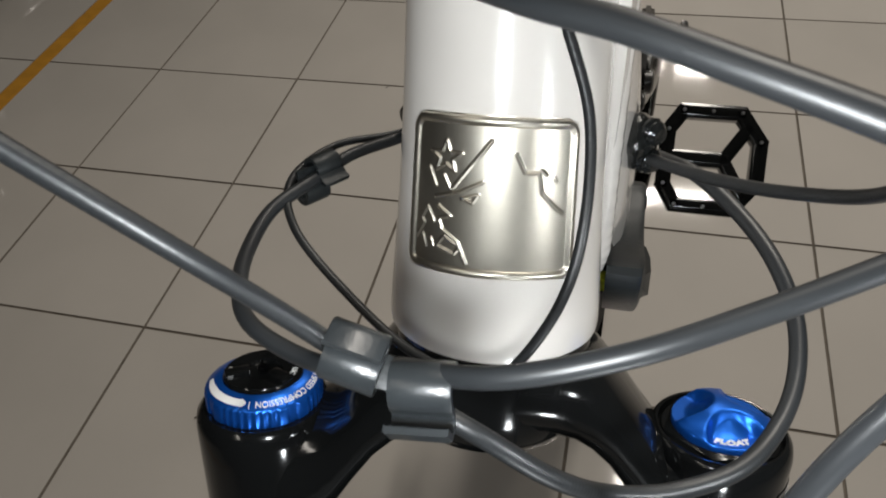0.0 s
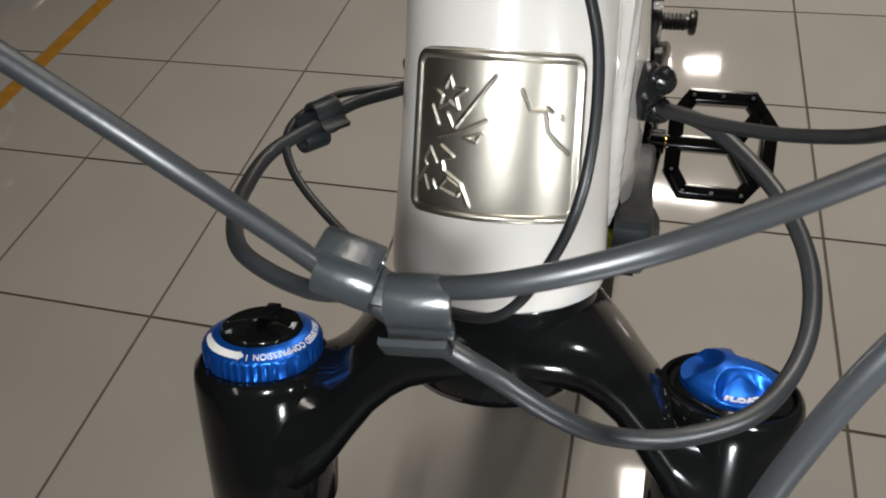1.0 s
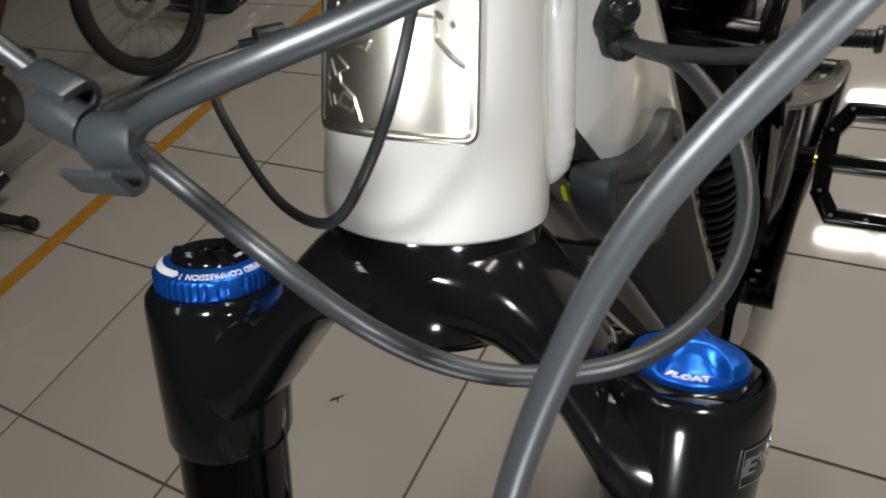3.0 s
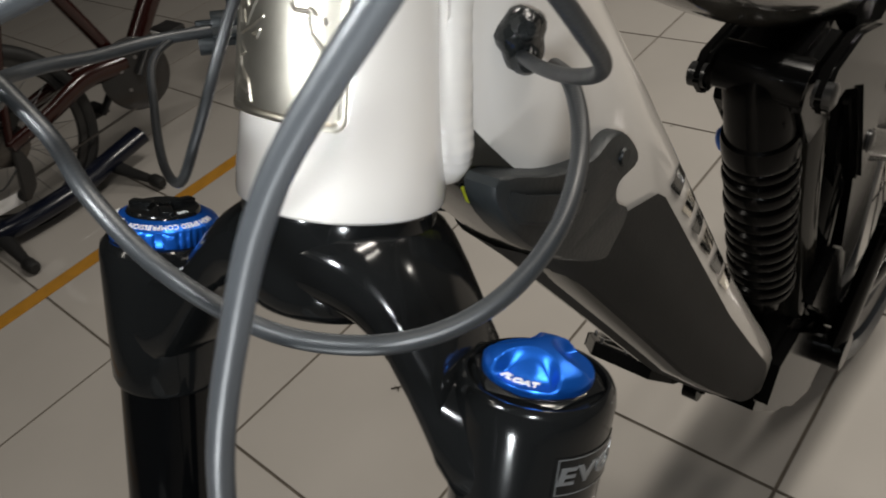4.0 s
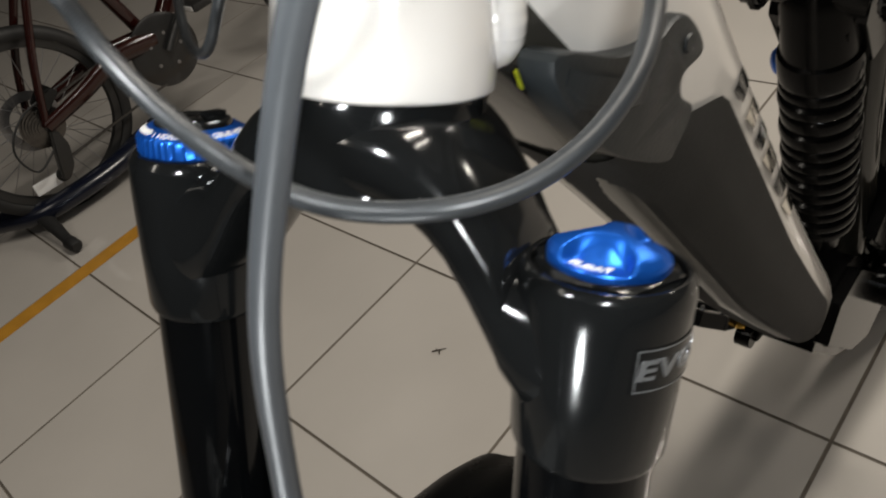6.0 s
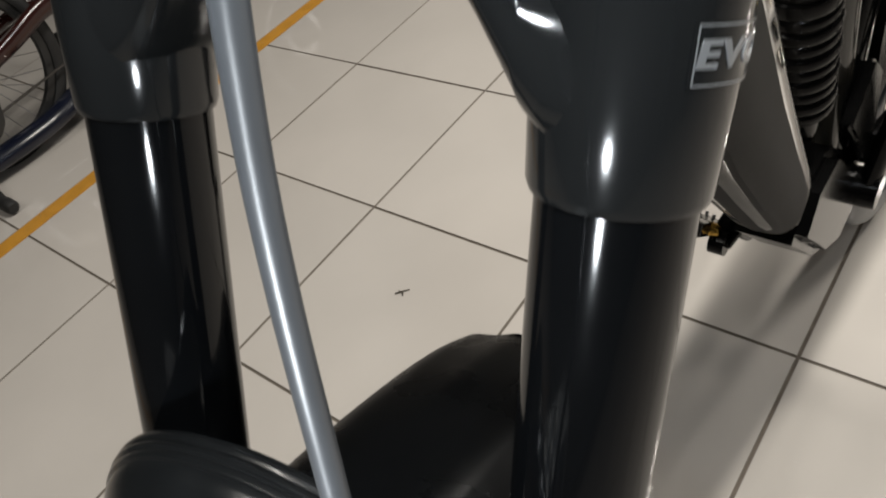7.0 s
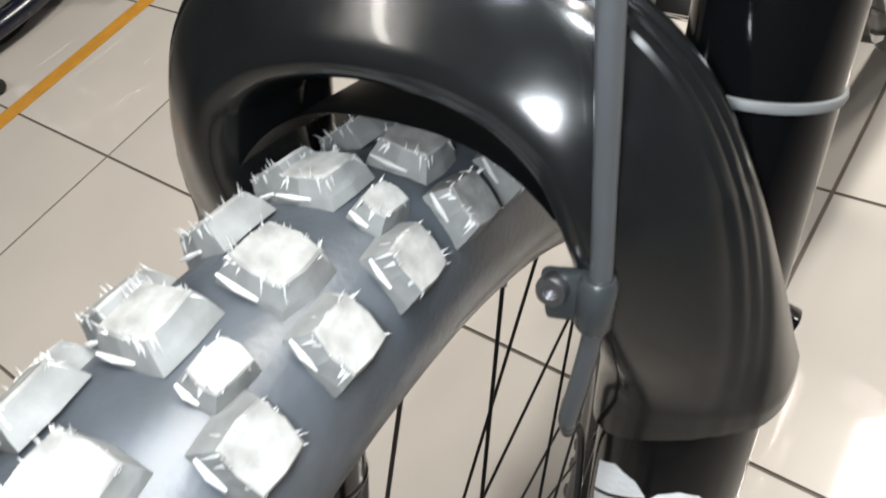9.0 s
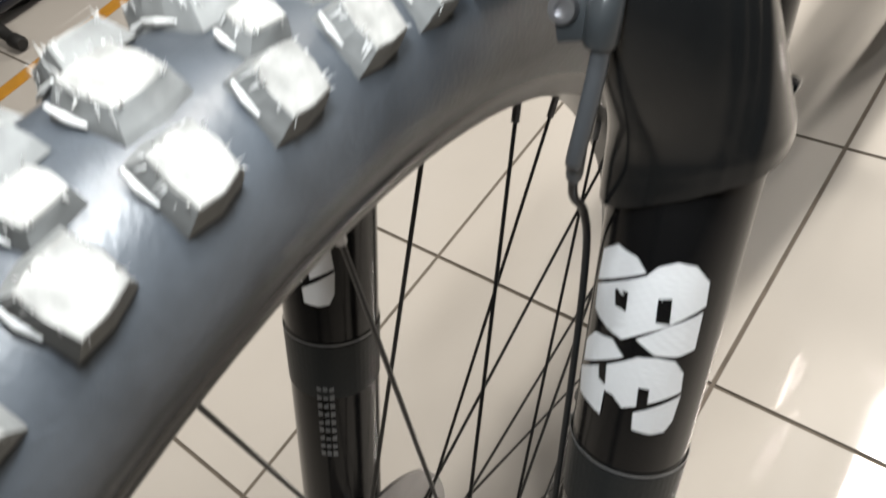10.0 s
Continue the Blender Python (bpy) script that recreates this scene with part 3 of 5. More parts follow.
def build_mudguard():
    """A thin sheet close over the tyre, from under the arch to a raised, rounded tail."""
    bm = bmesh.new()
    rows = []
    for i in range(30):
        a = radians(3 - 27 * i / 29)
        lift = 0.026 * (i / 29) ** 1.7
        row = []
        for j in range(25):
            v = -1 + 2 * j / 24
            wide = 0.061 * (1 - 0.12 * i / 29) * (1 - max(0.0, (i - 24) / 5) ** 2 * 0.10)
            r = 0.3965 + lift - (0.040 - 0.008 * i / 29) * abs(v) ** 2.8 + 0.0016 * math.cos(v * 9.4) * (i / 29)
            row.append(Vector((wide * v - 0.004, -0.020 - r * math.sin(a), -0.4474 + r * math.cos(a))))
        rows.append(row)
    loft(bm, rows, False, False)
    bmesh.ops.solidify(bm, geom=bm.faces[:], thickness=0.0018)
    return part("mudguard", bm, MUDBLACK, bike, "black plastic mudguard behind the fork arch", LOWER)


# ---- front wheel ----
# wheel frame: z is the axle towards the air side, x ahead, y up
def wheel_frame(centre, axle):
    z = Vector(axle).normalized()
    up = FORK.to_3x3() @ Vector((0, 0, 1))
    y = (up - z * up.dot(z)).normalized()
    x = y.cross(z)
    return Matrix(((x.x, y.x, z.x, centre[0]), (x.y, y.y, z.y, centre[1]), (x.z, y.z, z.z, centre[2]), (0, 0, 0, 1)))


WHEEL = wheel_frame((1.2075, -0.7997, 0.3507), (0.989, 0.1385, -0.0516))
CASE, TUBE, KNOB = 0.3518, 0.0288, 0.0066


def knob_mesh(name, across, along, high, seed, spikes):
    """A tread block: flared base, worn top, moulding hairs on its edges."""
    rng = random.Random(seed)
    bm = bmesh.new()
    levels = ((1.34, -0.0014), (1.24, high * 0.22), (1.12, high * 0.58), (1.01, high * 0.92), (0.94, high))
    rows = []
    outline = []
    for sx, sy, k in ((-1, -1, 0), (0, -1, 0), (1, -1, 0), (1, 0, 0), (1, 1, 0), (0, 1, 0), (-1, 1, 0), (-1, 0, 0)):
        corner = 0.90 if sx and sy else 1.0
        outline.append((sx * corner * across / 2 * rng.uniform(0.95, 1.05), sy * corner * along / 2 * rng.uniform(0.95, 1.05)))
    for f, z in levels:
        rows.append([bm.verts.new((x * f, y * f, z + rng.uniform(-0.0003, 0.0003))) for x, y in outline])
    for a, b in zip(rows, rows[1:]):
        for i in range(8):
            bm.faces.new((a[i], a[(i + 1) % 8], b[(i + 1) % 8], b[i])).material_index = 0 if b is rows[-1] else 1
    top = bm.verts.new((0, 0, high * 0.99))
    for i in range(8):
        bm.faces.new((rows[-1][i], rows[-1][(i + 1) % 8], top))
    for k in range(spikes):
        a = rng.uniform(0.15, 1.85) * math.pi
        x, y = max(-1, min(1, 1.3 * math.cos(a))) * across * 0.47, max(-1, min(1, 1.3 * math.sin(a))) * along * 0.47
        base = Vector((x, y, high * rng.uniform(0.75, 0.97)))
        tip = base + Vector((x * rng.uniform(-0.05, 0.22), y * rng.uniform(-0.05, 0.22), rng.uniform(0.0008, 0.0034)))
        if k % 2:
            tip = Vector((x * rng.uniform(1.12, 1.30), y * rng.uniform(1.12, 1.30), high * rng.uniform(0.25, 0.6)))
        w = rng.uniform(0.00028, 0.00055) if k % 2 else rng.uniform(0.00018, 0.00036)
        q = [bm.verts.new(base + Vector(d)) for d in ((-w, -w, 0), (w, -w, 0), (0, w, 0))]
        t = bm.verts.new(tip)
        for i in range(3):
            bm.faces.new((q[i], q[(i + 1) % 3], t)).material_index = 2
    # a moulded lip along the foot of one flank
    n = len(bm.faces)
    x0, x1, y = -across * rng.uniform(0.48, 0.60), across * rng.uniform(0.05, 0.25), -along * 0.62
    sweep(bm, [(x0, y, high * 0.30), ((x0 + x1) / 2, y - 0.0004, high * 0.27), (x1, y, high * 0.22)], [0.0004, 0.0008, 0.0004], 6)
    bm.faces.ensure_lookup_table()
    for f in bm.faces[n:]:
        f.material_index = 2
    bmesh.ops.recalc_face_normals(bm, faces=bm.faces[:])
    me = bpy.data.meshes.new(name)
    bm.to_mesh(me)
    bm.free()
    for mat in (DUSTED, KNOBSIDE, HAIR):
        me.materials.append(mat)
    return me


def square(a):
    """The carcass is a little squarer than a circle above its widest line."""
    c, s = abs(math.cos(a)), max(0.0, math.sin(a))
    return (c ** 2.35 + s ** 2.35) ** (-1 / 2.35) if s > 0 else 1.0


def build_wheel():
    bm = bmesh.new()
    prof = []
    for k in range(29):
        a = math.pi * (-0.24 + 1.48 * k / 28)
        prof.append((CASE + TUBE * square(a) * math.sin(a), TUBE * square(a) * math.cos(a)))
    prof = [(0.3235, 0.0160)] + prof + [(0.3235, -0.0160)]
    lathe(bm, prof, 160)
    tyre = part("tyre", bm, RUBBER, bike, "dusty black knobbly mountain bike tyre", WHEEL)
    kinds = {"big": [knob_mesh("tread_knob", 0.0154, 0.0146, KNOB, 10 + i, 44) for i in range(4)],
             "small": [knob_mesh("tread_knob", 0.0086, 0.0104, KNOB - 0.0006, 30 + i, 16) for i in range(3)], "side": [knob_mesh("tread_knob", 0.0132, 0.0128, KNOB + 0.0008, 40 + i, 26) for i in range(4)]}
    base = Matrix.Translation(-bike.location)
    rng = random.Random(11)
    rest = bmesh.new()
    step = 360 / 43
    spots = []
    for k in range(43):
        # staggered pairs of big blocks, smaller ones beside them, a close row on either shoulder
        spots += [("big", 11, k * step + 1.95), ("big", -11, k * step + 5.5), ("small", 24, k * step + 5.95)]
        spots += [("side", 48, k * step + d) for d in (-1.3, 2.8)] + [("big", -37, k * step + 0.5), ("side", -35, k * step + 5.2)]
        spots += [("side", -60, k * step + d) for d in (3.9, 7.6)]
    for kind, phi, theta in spots:
        theta = (180 - theta) % 360 - 180
        me = rng.choice(kinds[kind])
        t, p = radians(theta), radians(phi)
        ring = Vector((math.sin(t), math.cos(t), 0))
        out = (ring * math.cos(p) + Vector((0, 0, 1)) * math.sin(p)).normalized()
        roll = Vector((math.cos(t), -math.sin(t), 0))
        side = roll.cross(out)
        if side.z < 0:
            side = -side
        roll = out.cross(side)
        place = ring * CASE + out * (TUBE * square(math.pi / 2 - p))
        m = Matrix(((side.x, roll.x, out.x, place.x), (side.y, roll.y, out.y, place.y), (side.z, roll.z, out.z, place.z), (0, 0, 0, 1)))
        m = base @ WHEEL @ m @ pose(0, 0, 0, 0, 0, rng.uniform(-4, 4))
        if -60 < theta < 12:
            ob = new("tread_knob", me)
            ob.matrix_basis = m
            ob.parent = tyre
        else:
            tmp = me.copy()
            tmp.transform(m)
            rest.from_mesh(tmp)
            bpy.data.meshes.remove(tmp)
    me = bpy.data.meshes.new("far_tread")
    rest.to_mesh(me)
    rest.free()
    for mat in (DUSTED, KNOBSIDE, HAIR):
        me.materials.append(mat)
    ob = new("far_tread", me)
    ob.parent = tyre
    ob["kind"] = "stuff"
    bm = bmesh.new()
    lathe(bm, [(0.3290, -0.0165), (0.3290, 0.0165), (0.3255, 0.0178), (0.3225, 0.0172), (0.3165, 0.0135), (0.3142, 0.0070), (0.3138, 0.0), (0.3142, -0.0070), (0.3165, -0.0135), (0.3225, -0.0172), (0.3255, -0.0178), (0.3290, -0.0165)], 160)
    rim = part("rim", bm, GREYBLACK, bike, "black alloy rim", WHEEL)
    bm = bmesh.new()
    lathe(bm, [(0.0, -0.055), (0.010, -0.055), (0.012, -0.040), (0.029, -0.034), (0.029, -0.030), (0.014, -0.024), (0.013, 0.020), (0.026, 0.026), (0.026, 0.030), (0.012, 0.036), (0.010, 0.055), (0.0, 0.055)], 40)
    part("hub", bm, GREYBLACK, bike, "black front hub", WHEEL)
    bm = bmesh.new()
    bmr = bmesh.new()
    lathe(bmr, [(0.070, -0.0395), (0.0905, -0.0395), (0.0905, -0.0375), (0.070, -0.0375), (0.070, -0.0395)], 80)
    part("brake_disc", bmr, STEELDARK, bike, "steel brake disc", WHEEL)
    for k in range(32):
        flange = 1 if k % 2 else -1
        a = 2 * math.pi * k / 32
        lean = radians(62) * (1 if (k // 2) % 2 else -1)
        bm = bmesh.new()
        rim_p = Vector((0.3148 * math.sin(a), 0.3148 * math.cos(a), flange * 0.003))
        hub_p = Vector((0.0275 * math.sin(a + lean), 0.0275 * math.cos(a + lean), flange * (0.031 if flange < 0 else 0.028)))
        sweep(bm, [rim_p, hub_p], 0.0010, 6)
        spoke = part("spoke", bm, SPOKE, bike, "", WHEEL)
        bm = bmesh.new()
        d = (hub_p - rim_p).normalized()
        sweep(bm, [rim_p - d * 0.001, rim_p + d * 0.011], 0.0019, 6)
        part("nipple", bm, STEELDARK, spoke, "", WHEEL)


RINGRUBBER = material("grey_rubber_ring", (0.12, 0.125, 0.125), 0.5, 0, 0, 0.05)
LEGBLACK = material("black_leg_paint", (0.005, 0.005, 0.0053), 0.17, 0, 0, 0.1, 50, 0.02, shine=0.36)
ARCHBLACK = material("black_arch_paint", (0.005, 0.0055, 0.0058), 0.21, 0, 0.2, 0.2, 40, 0.03, 150, rough_var=0.05, shine=0.5)
MUDBLACK = material("black_sheet_plastic", (0.008, 0.0085, 0.009), 0.30, 0, 0, 0.25, 25, 0.06, 120, rough_var=0.1, shine=0.22)
SPOKE = material("black_spoke_steel", (0.02, 0.02, 0.02), 0.35, 0.6)
STEELDARK = material("dull_steel", (0.35, 0.35, 0.36), 0.35, 1.0, 0, 0.1, 60)

head_tube = build_head_tube()
build_badge()
build_crown()
build_compression_dial()
build_air_cap()
for side in (-1, 1):
    build_decals(build_leg(side), side)
build_arch()
build_mudguard()
build_wheel()


# ---- hoses, housings and their clips ----
REAR_BRAKE = [(1.1040, -0.5790, 1.0450), (1.1250, -0.5790, 1.0246), (1.1452, -0.5784, 1.0045), (1.1649, -0.5776, 0.9851), (1.1819, -0.5751, 0.9643), (1.1970, -0.5738, 0.9461), (1.2162, -0.5782, 0.9385), (1.2309, -0.5782, 0.9255), (1.2426, -0.5734, 0.9119), (1.2570, -0.5677, 0.9058), (1.2724, -0.5582, 0.9035), (1.2818, -0.5456, 0.9024), (1.2871, -0.5309, 0.9043), (1.2874, -0.5141, 0.9080), (1.2821, -0.4974, 0.9116), (1.2728, -0.4817, 0.9135), (1.2606, -0.4671, 0.9141), (1.2470, -0.4547, 0.9098)]
SHIFT = [(1.1745, -0.4610, 0.9185), (1.1659, -0.4703, 0.9204), (1.1570, -0.4862, 0.9262), (1.1528, -0.5044, 0.9318), (1.1479, -0.5213, 0.9358), (1.1500, -0.5390, 0.9403), (1.1568, -0.5557, 0.9467), (1.1671, -0.5693, 0.9515), (1.1851, -0.5768, 0.9534), (1.2032, -0.5815, 0.9642), (1.2219, -0.5877, 0.9756), (1.2412, -0.5852, 0.9828), (1.2579, -0.5785, 0.9874), (1.2746, -0.5710, 0.9928), (1.292, -0.5635, 0.9990), (1.310, -0.5550, 1.0070)]
DROPPER = [(1.1740, -0.4600, 0.9190), (1.1633, -0.4682, 0.9201), (1.1502, -0.4825, 0.9259), (1.1460, -0.5053, 0.9318), (1.1552, -0.5256, 0.9341), (1.1735, -0.5403, 0.9285), (1.1954, -0.5534, 0.9246), (1.2141, -0.5588, 0.9280), (1.2249, -0.5549, 0.9408), (1.2313, -0.5447, 0.9574), (1.2307, -0.5261, 0.9763), (1.2227, -0.5133, 0.9945)]
FRONT_BRAKE = [(1.3061, -0.5582, 0.9869), (1.2842, -0.5727, 0.9594), (1.2725, -0.5844, 0.9324), (1.2654, -0.5961, 0.9046), (1.2615, -0.6056, 0.8741), (1.2624, -0.6147, 0.8477), (1.2663, -0.6252, 0.8185), (1.2716, -0.6361, 0.7892), (1.2708, -0.6421, 0.7565), (1.2706, -0.6489, 0.7227), (1.2722, -0.6613, 0.6893), (1.2687, -0.6749, 0.6579)] + [LOWER @ Vector(q) for q in ((0.0505, -0.0440, -0.114), (0.0495, -0.0415, -0.126))]
BRAKE_TAIL = [LOWER @ Vector(q) for q in ((0.0496, -0.0425, -0.122), (0.0478, -0.034, -0.134), (0.0462, -0.016, -0.148), (0.0455, -0.004, -0.170), (0.0460, 0.000, -0.22), (0.0470, 0.000, -0.32), (0.0475, 0.000, -0.42))]
RETURN = [(1.2462, -0.4677, 0.9191), (1.2596, -0.4776, 0.9231), (1.2741, -0.4868, 0.9282), (1.2862, -0.4945, 0.9345), (1.2940, -0.5030, 0.9430), (1.2968, -0.5130, 0.9550), (1.2962, -0.5230, 0.9700), (1.2935, -0.5320, 0.9850)]


def build_hose(name, points, radius, mat, label, rib=0.0):
    line = spline(points, 64 if rib else 14)
    bm = bmesh.new()
    n = len(line)
    rs = radius if isinstance(radius, tuple) else (radius, radius)
    radii = []
    for i in range(n):
        f = i / (n - 1) * (len(rs) - 1)
        k = min(int(f), len(rs) - 2)
        radii.append(rs[k] + (rs[k + 1] - rs[k]) * (f - k))
    if rib:
        radii = [r + rib * math.sin(2 * math.pi * i / 4) for i, r in enumerate(radii)]
    for k in range(4):
        radii[-1 - k] *= (0.55, 0.80, 0.92, 0.98)[k]
    sweep(bm, line, radii, 18)
    return part(name, bm, mat, bike, label)


build_hose("rear_brake_hose", REAR_BRAKE, (0.0020, 0.0024), HOSE, "grey ribbed rear brake hose in a wide loop", 0.000016)
build_hose("shift_housing", SHIFT, 0.0019, HOSE, "dark grey shift cable housing")
build_hose("dropper_housing", DROPPER, 0.0012, DARKHOSE, "thin black cable housing looped before the badge")
build_hose("front_brake_hose", FRONT_BRAKE, (0.0024, 0.0027, 0.0027, 0.0025, 0.0024), LITHOSE, "grey front brake hose running down the fork")
build_hose("brake_line_tail", BRAKE_TAIL, 0.0014, DARKHOSE, "thin black line along the inside of the leg")
build_hose("cable_housing", RETURN, 0.0019, DARKHOSE, "thin black cable housing")

HIGH = [(1.2041, -0.5381, 1.0149), (1.2218, -0.5522, 1.0177), (1.2353, -0.5596, 1.0189), (1.2489, -0.5666, 1.0186), (1.2644, -0.5739, 1.0175), (1.274, -0.5792, 1.0165)]
build_hose("bar_cable_housing", HIGH, 0.0023, HOSE, "grey cable housing crossing before the bars")

# ---- frame of the bicycle ----
MID = 1.2085
# lower and upper edge of the down tube (y, z), and its half width
DOWN = (((-0.4950, 0.894), (-0.455, 1.030), 0.0275), ((-0.4870, 0.880), (-0.432, 0.968), 0.0325), ((-0.4760, 0.862), (-0.408, 0.925), 0.0350), ((-0.4600, 0.836), (-0.384, 0.882), 0.0352),
        ((-0.4310, 0.786), (-0.353, 0.828), 0.0335), ((-0.3910, 0.719), (-0.316, 0.760), 0.0320), ((-0.3320, 0.619), (-0.260, 0.657), 0.0305), ((-0.2850, 0.552), (-0.214, 0.580), 0.0290), ((-0.2350, 0.484), (-0.166, 0.503), 0.0270), ((-0.2050, 0.446), (-0.140, 0.455), 0.0250))


def tube_place(s, v, side, proud=0.0, power=3.2):
    """A place on the down tube: s along it (0 to 9), v up its height (-1 to 1), side -1 or 1."""
    k = min(int(s), len(DOWN) - 2)
    f = s - k
    low = Vector((0, *DOWN[k][0])).lerp(Vector((0, *DOWN[k + 1][0])), f)
    top = Vector((0, *DOWN[k][1])).lerp(Vector((0, *DOWN[k + 1][1])), f)
    half = DOWN[k][2] + (DOWN[k + 1][2] - DOWN[k][2]) * f
    rise = (top - low) / 2
    c = (1 - min(1.0, abs(v)) ** power) ** (1 / power)
    p = (low + top) / 2 + rise * v * (1 + proud / rise.length * abs(v) ** 3)
    return Vector((MID + side * (half * c + proud * (0.4 + 0.6 * c)), p.y, p.z))


def tube_patch(bm, outline, side, proud, cells=6):
    """A thin flush piece: outline as a quad of (s, v) corners."""
    rows = []
    (s0, v0), (s1, v1), (s2, v2), (s3, v3) = outline
    for i in range(cells + 1):
        f = i / cells
        row = []
        for j in range(cells + 1):
            g = j / cells
            s = (s0 * (1 - f) + s1 * f) * (1 - g) + (s3 * (1 - f) + s2 * f) * g
            v = (v0 * (1 - f) + v1 * f) * (1 - g) + (v3 * (1 - f) + v2 * f) * g
            row.append(tube_place(s, v, side, proud))
        rows.append(row)
    loft(bm, rows, False, False)


def build_frame():
    bm = bmesh.new()
    sections = []
    n = 32
    for i in range(46):
        s = 9 * i / 45
        row = []
        for k in range(n):
            a = 2 * math.pi * k / n
            v = math.copysign(abs(math.sin(a)) ** 0.65, math.sin(a))
            row.append(tube_place(s, v, 1 if math.cos(a) >= 0 else -1))
        sections.append(row)
    loft(bm, sections)
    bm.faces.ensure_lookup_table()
    # faces along the underside take dark olive in place of cream
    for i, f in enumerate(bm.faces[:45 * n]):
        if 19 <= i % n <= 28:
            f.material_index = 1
    bmesh.ops.remove_doubles(bm, verts=bm.verts[:], dist=1e-5)
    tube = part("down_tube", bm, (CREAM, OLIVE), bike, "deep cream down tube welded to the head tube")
    # rubber guard over the lower part, wrapped under the tube
    bm = bmesh.new()
    sections = []
    for i in range(40):
        s = 3.25 + 5.42 * i / 39
        top = min(0.24, -0.62 + 0.98 * (s - 3.25) / 0.85)
        if i > 34:
            top = 0.24 - 0.5 * ((i - 34) / 5) ** 2
        row = [tube_place(s, top - (top + 1) * k / 10, -1, 0.0016) for k in range(11)] + [tube_place(s, -1 + (top + 1) * k / 10, 1, 0.0016) for k in range(1, 11)]
        sections.append(row)
    loft(bm, sections, False, False)
    bmesh.ops.solidify(bm, geom=bm.faces[:], thickness=-0.0012)
    part("down_tube_guard", bm, GUARD, tube, "dark grey rubber guard on the lower tube")
    # chrome and black printed shapes
    for k, (s, mat) in enumerate(((4.12, BLACK), (4.45, CHROME), (4.75, BLACK), (5.02, CHROME), (5.30, BLACK), (5.55, CHROME))):
        for side in (-1, 1):
            bm = bmesh.new()
            tube_patch(bm, ((s, 0.38), (s + 0.20, 0.44), (s + 0.26, 0.74), (s + 0.06, 0.70)), side, 0.0008)
            part("printed_shape", bm, mat, tube, "")
    # weld beads up both sides of the head tube
    for side in (-1, 1):
        path = [Vector((MID + side * 0.0222, y, z)) for y, z in ((-0.428, 1.035), (-0.452, 0.985), (-0.4725, 0.945), (-0.4800, 0.925), (-0.4855, 0.908))] + [Vector((MID + side * 0.0220, -0.4880, 0.8970)), Vector((MID + side * 0.018, -0.4895, 0.8920)), Vector((MID, -0.4915, 0.8890))]
        line = spline(path, 70)
        bm = bmesh.new()
        radii = [0.0074 + 0.00007 * math.sin(2 * math.pi * i / 22) for i in range(len(line))]
        sweep(bm, line, radii, 14)
        part("weld_bead", bm, CREAM, tube, "rippled weld bead under the paint")
    # top tube
    bm = bmesh.new()
    sweep(bm, spline([(MID, -0.478, 1.015), (MID, -0.40, 0.955), (MID, -0.31, 0.884), (MID, -0.225, 0.832), (MID, -0.15, 0.794), (MID, -0.04, 0.752)], 8), [0.024 - 0.00012 * i for i in range(41)], 20, 0.9)
    part("top_tube", bm, OLIVE, bike, "olive grey gloss top tube")
    bm = bmesh.new()
    sweep(bm, spline([(MID, -0.06, 0.36), (MID, -0.035, 0.50), (MID, 0.01, 0.65), (MID, 0.03, 0.74)], 6), 0.024, 18)
    part("seat_tube", bm, BLACK, bike, "black seat tube")
    bm = bmesh.new()
    sweep(bm, spline([(MID + 0.012, -0.105, 0.70), (MID + 0.012, -0.095, 0.60), (MID + 0.012, -0.075, 0.50), (MID + 0.008, -0.07, 0.42)], 6), 0.012, 14)
    part("shock_strut", bm, OLIVE, bike, "olive grey strut beside the shock")
    return tube


def outline_plate(bm, pts, x0, x1, bevel=0.0015):
    """An upright plate from (y, z) points, between two x."""
    a = [bm.verts.new((x0, *p)) for p in pts]
    b = [bm.verts.new((x1, *p)) for p in pts]
    bm.faces.new(a)
    bm.faces.new(b[::-1])
    for i in range(len(pts)):
        j = (i + 1) % len(pts)
        bm.faces.new((a[i], a[j], b[j], b[i]))
    bmesh.ops.recalc_face_normals(bm, faces=bm.faces[:])
    bmesh.ops.bevel(bm, geom=bm.edges[:], offset=bevel, segments=2, affect="EDGES", clamp_overlap=True)
    return bm


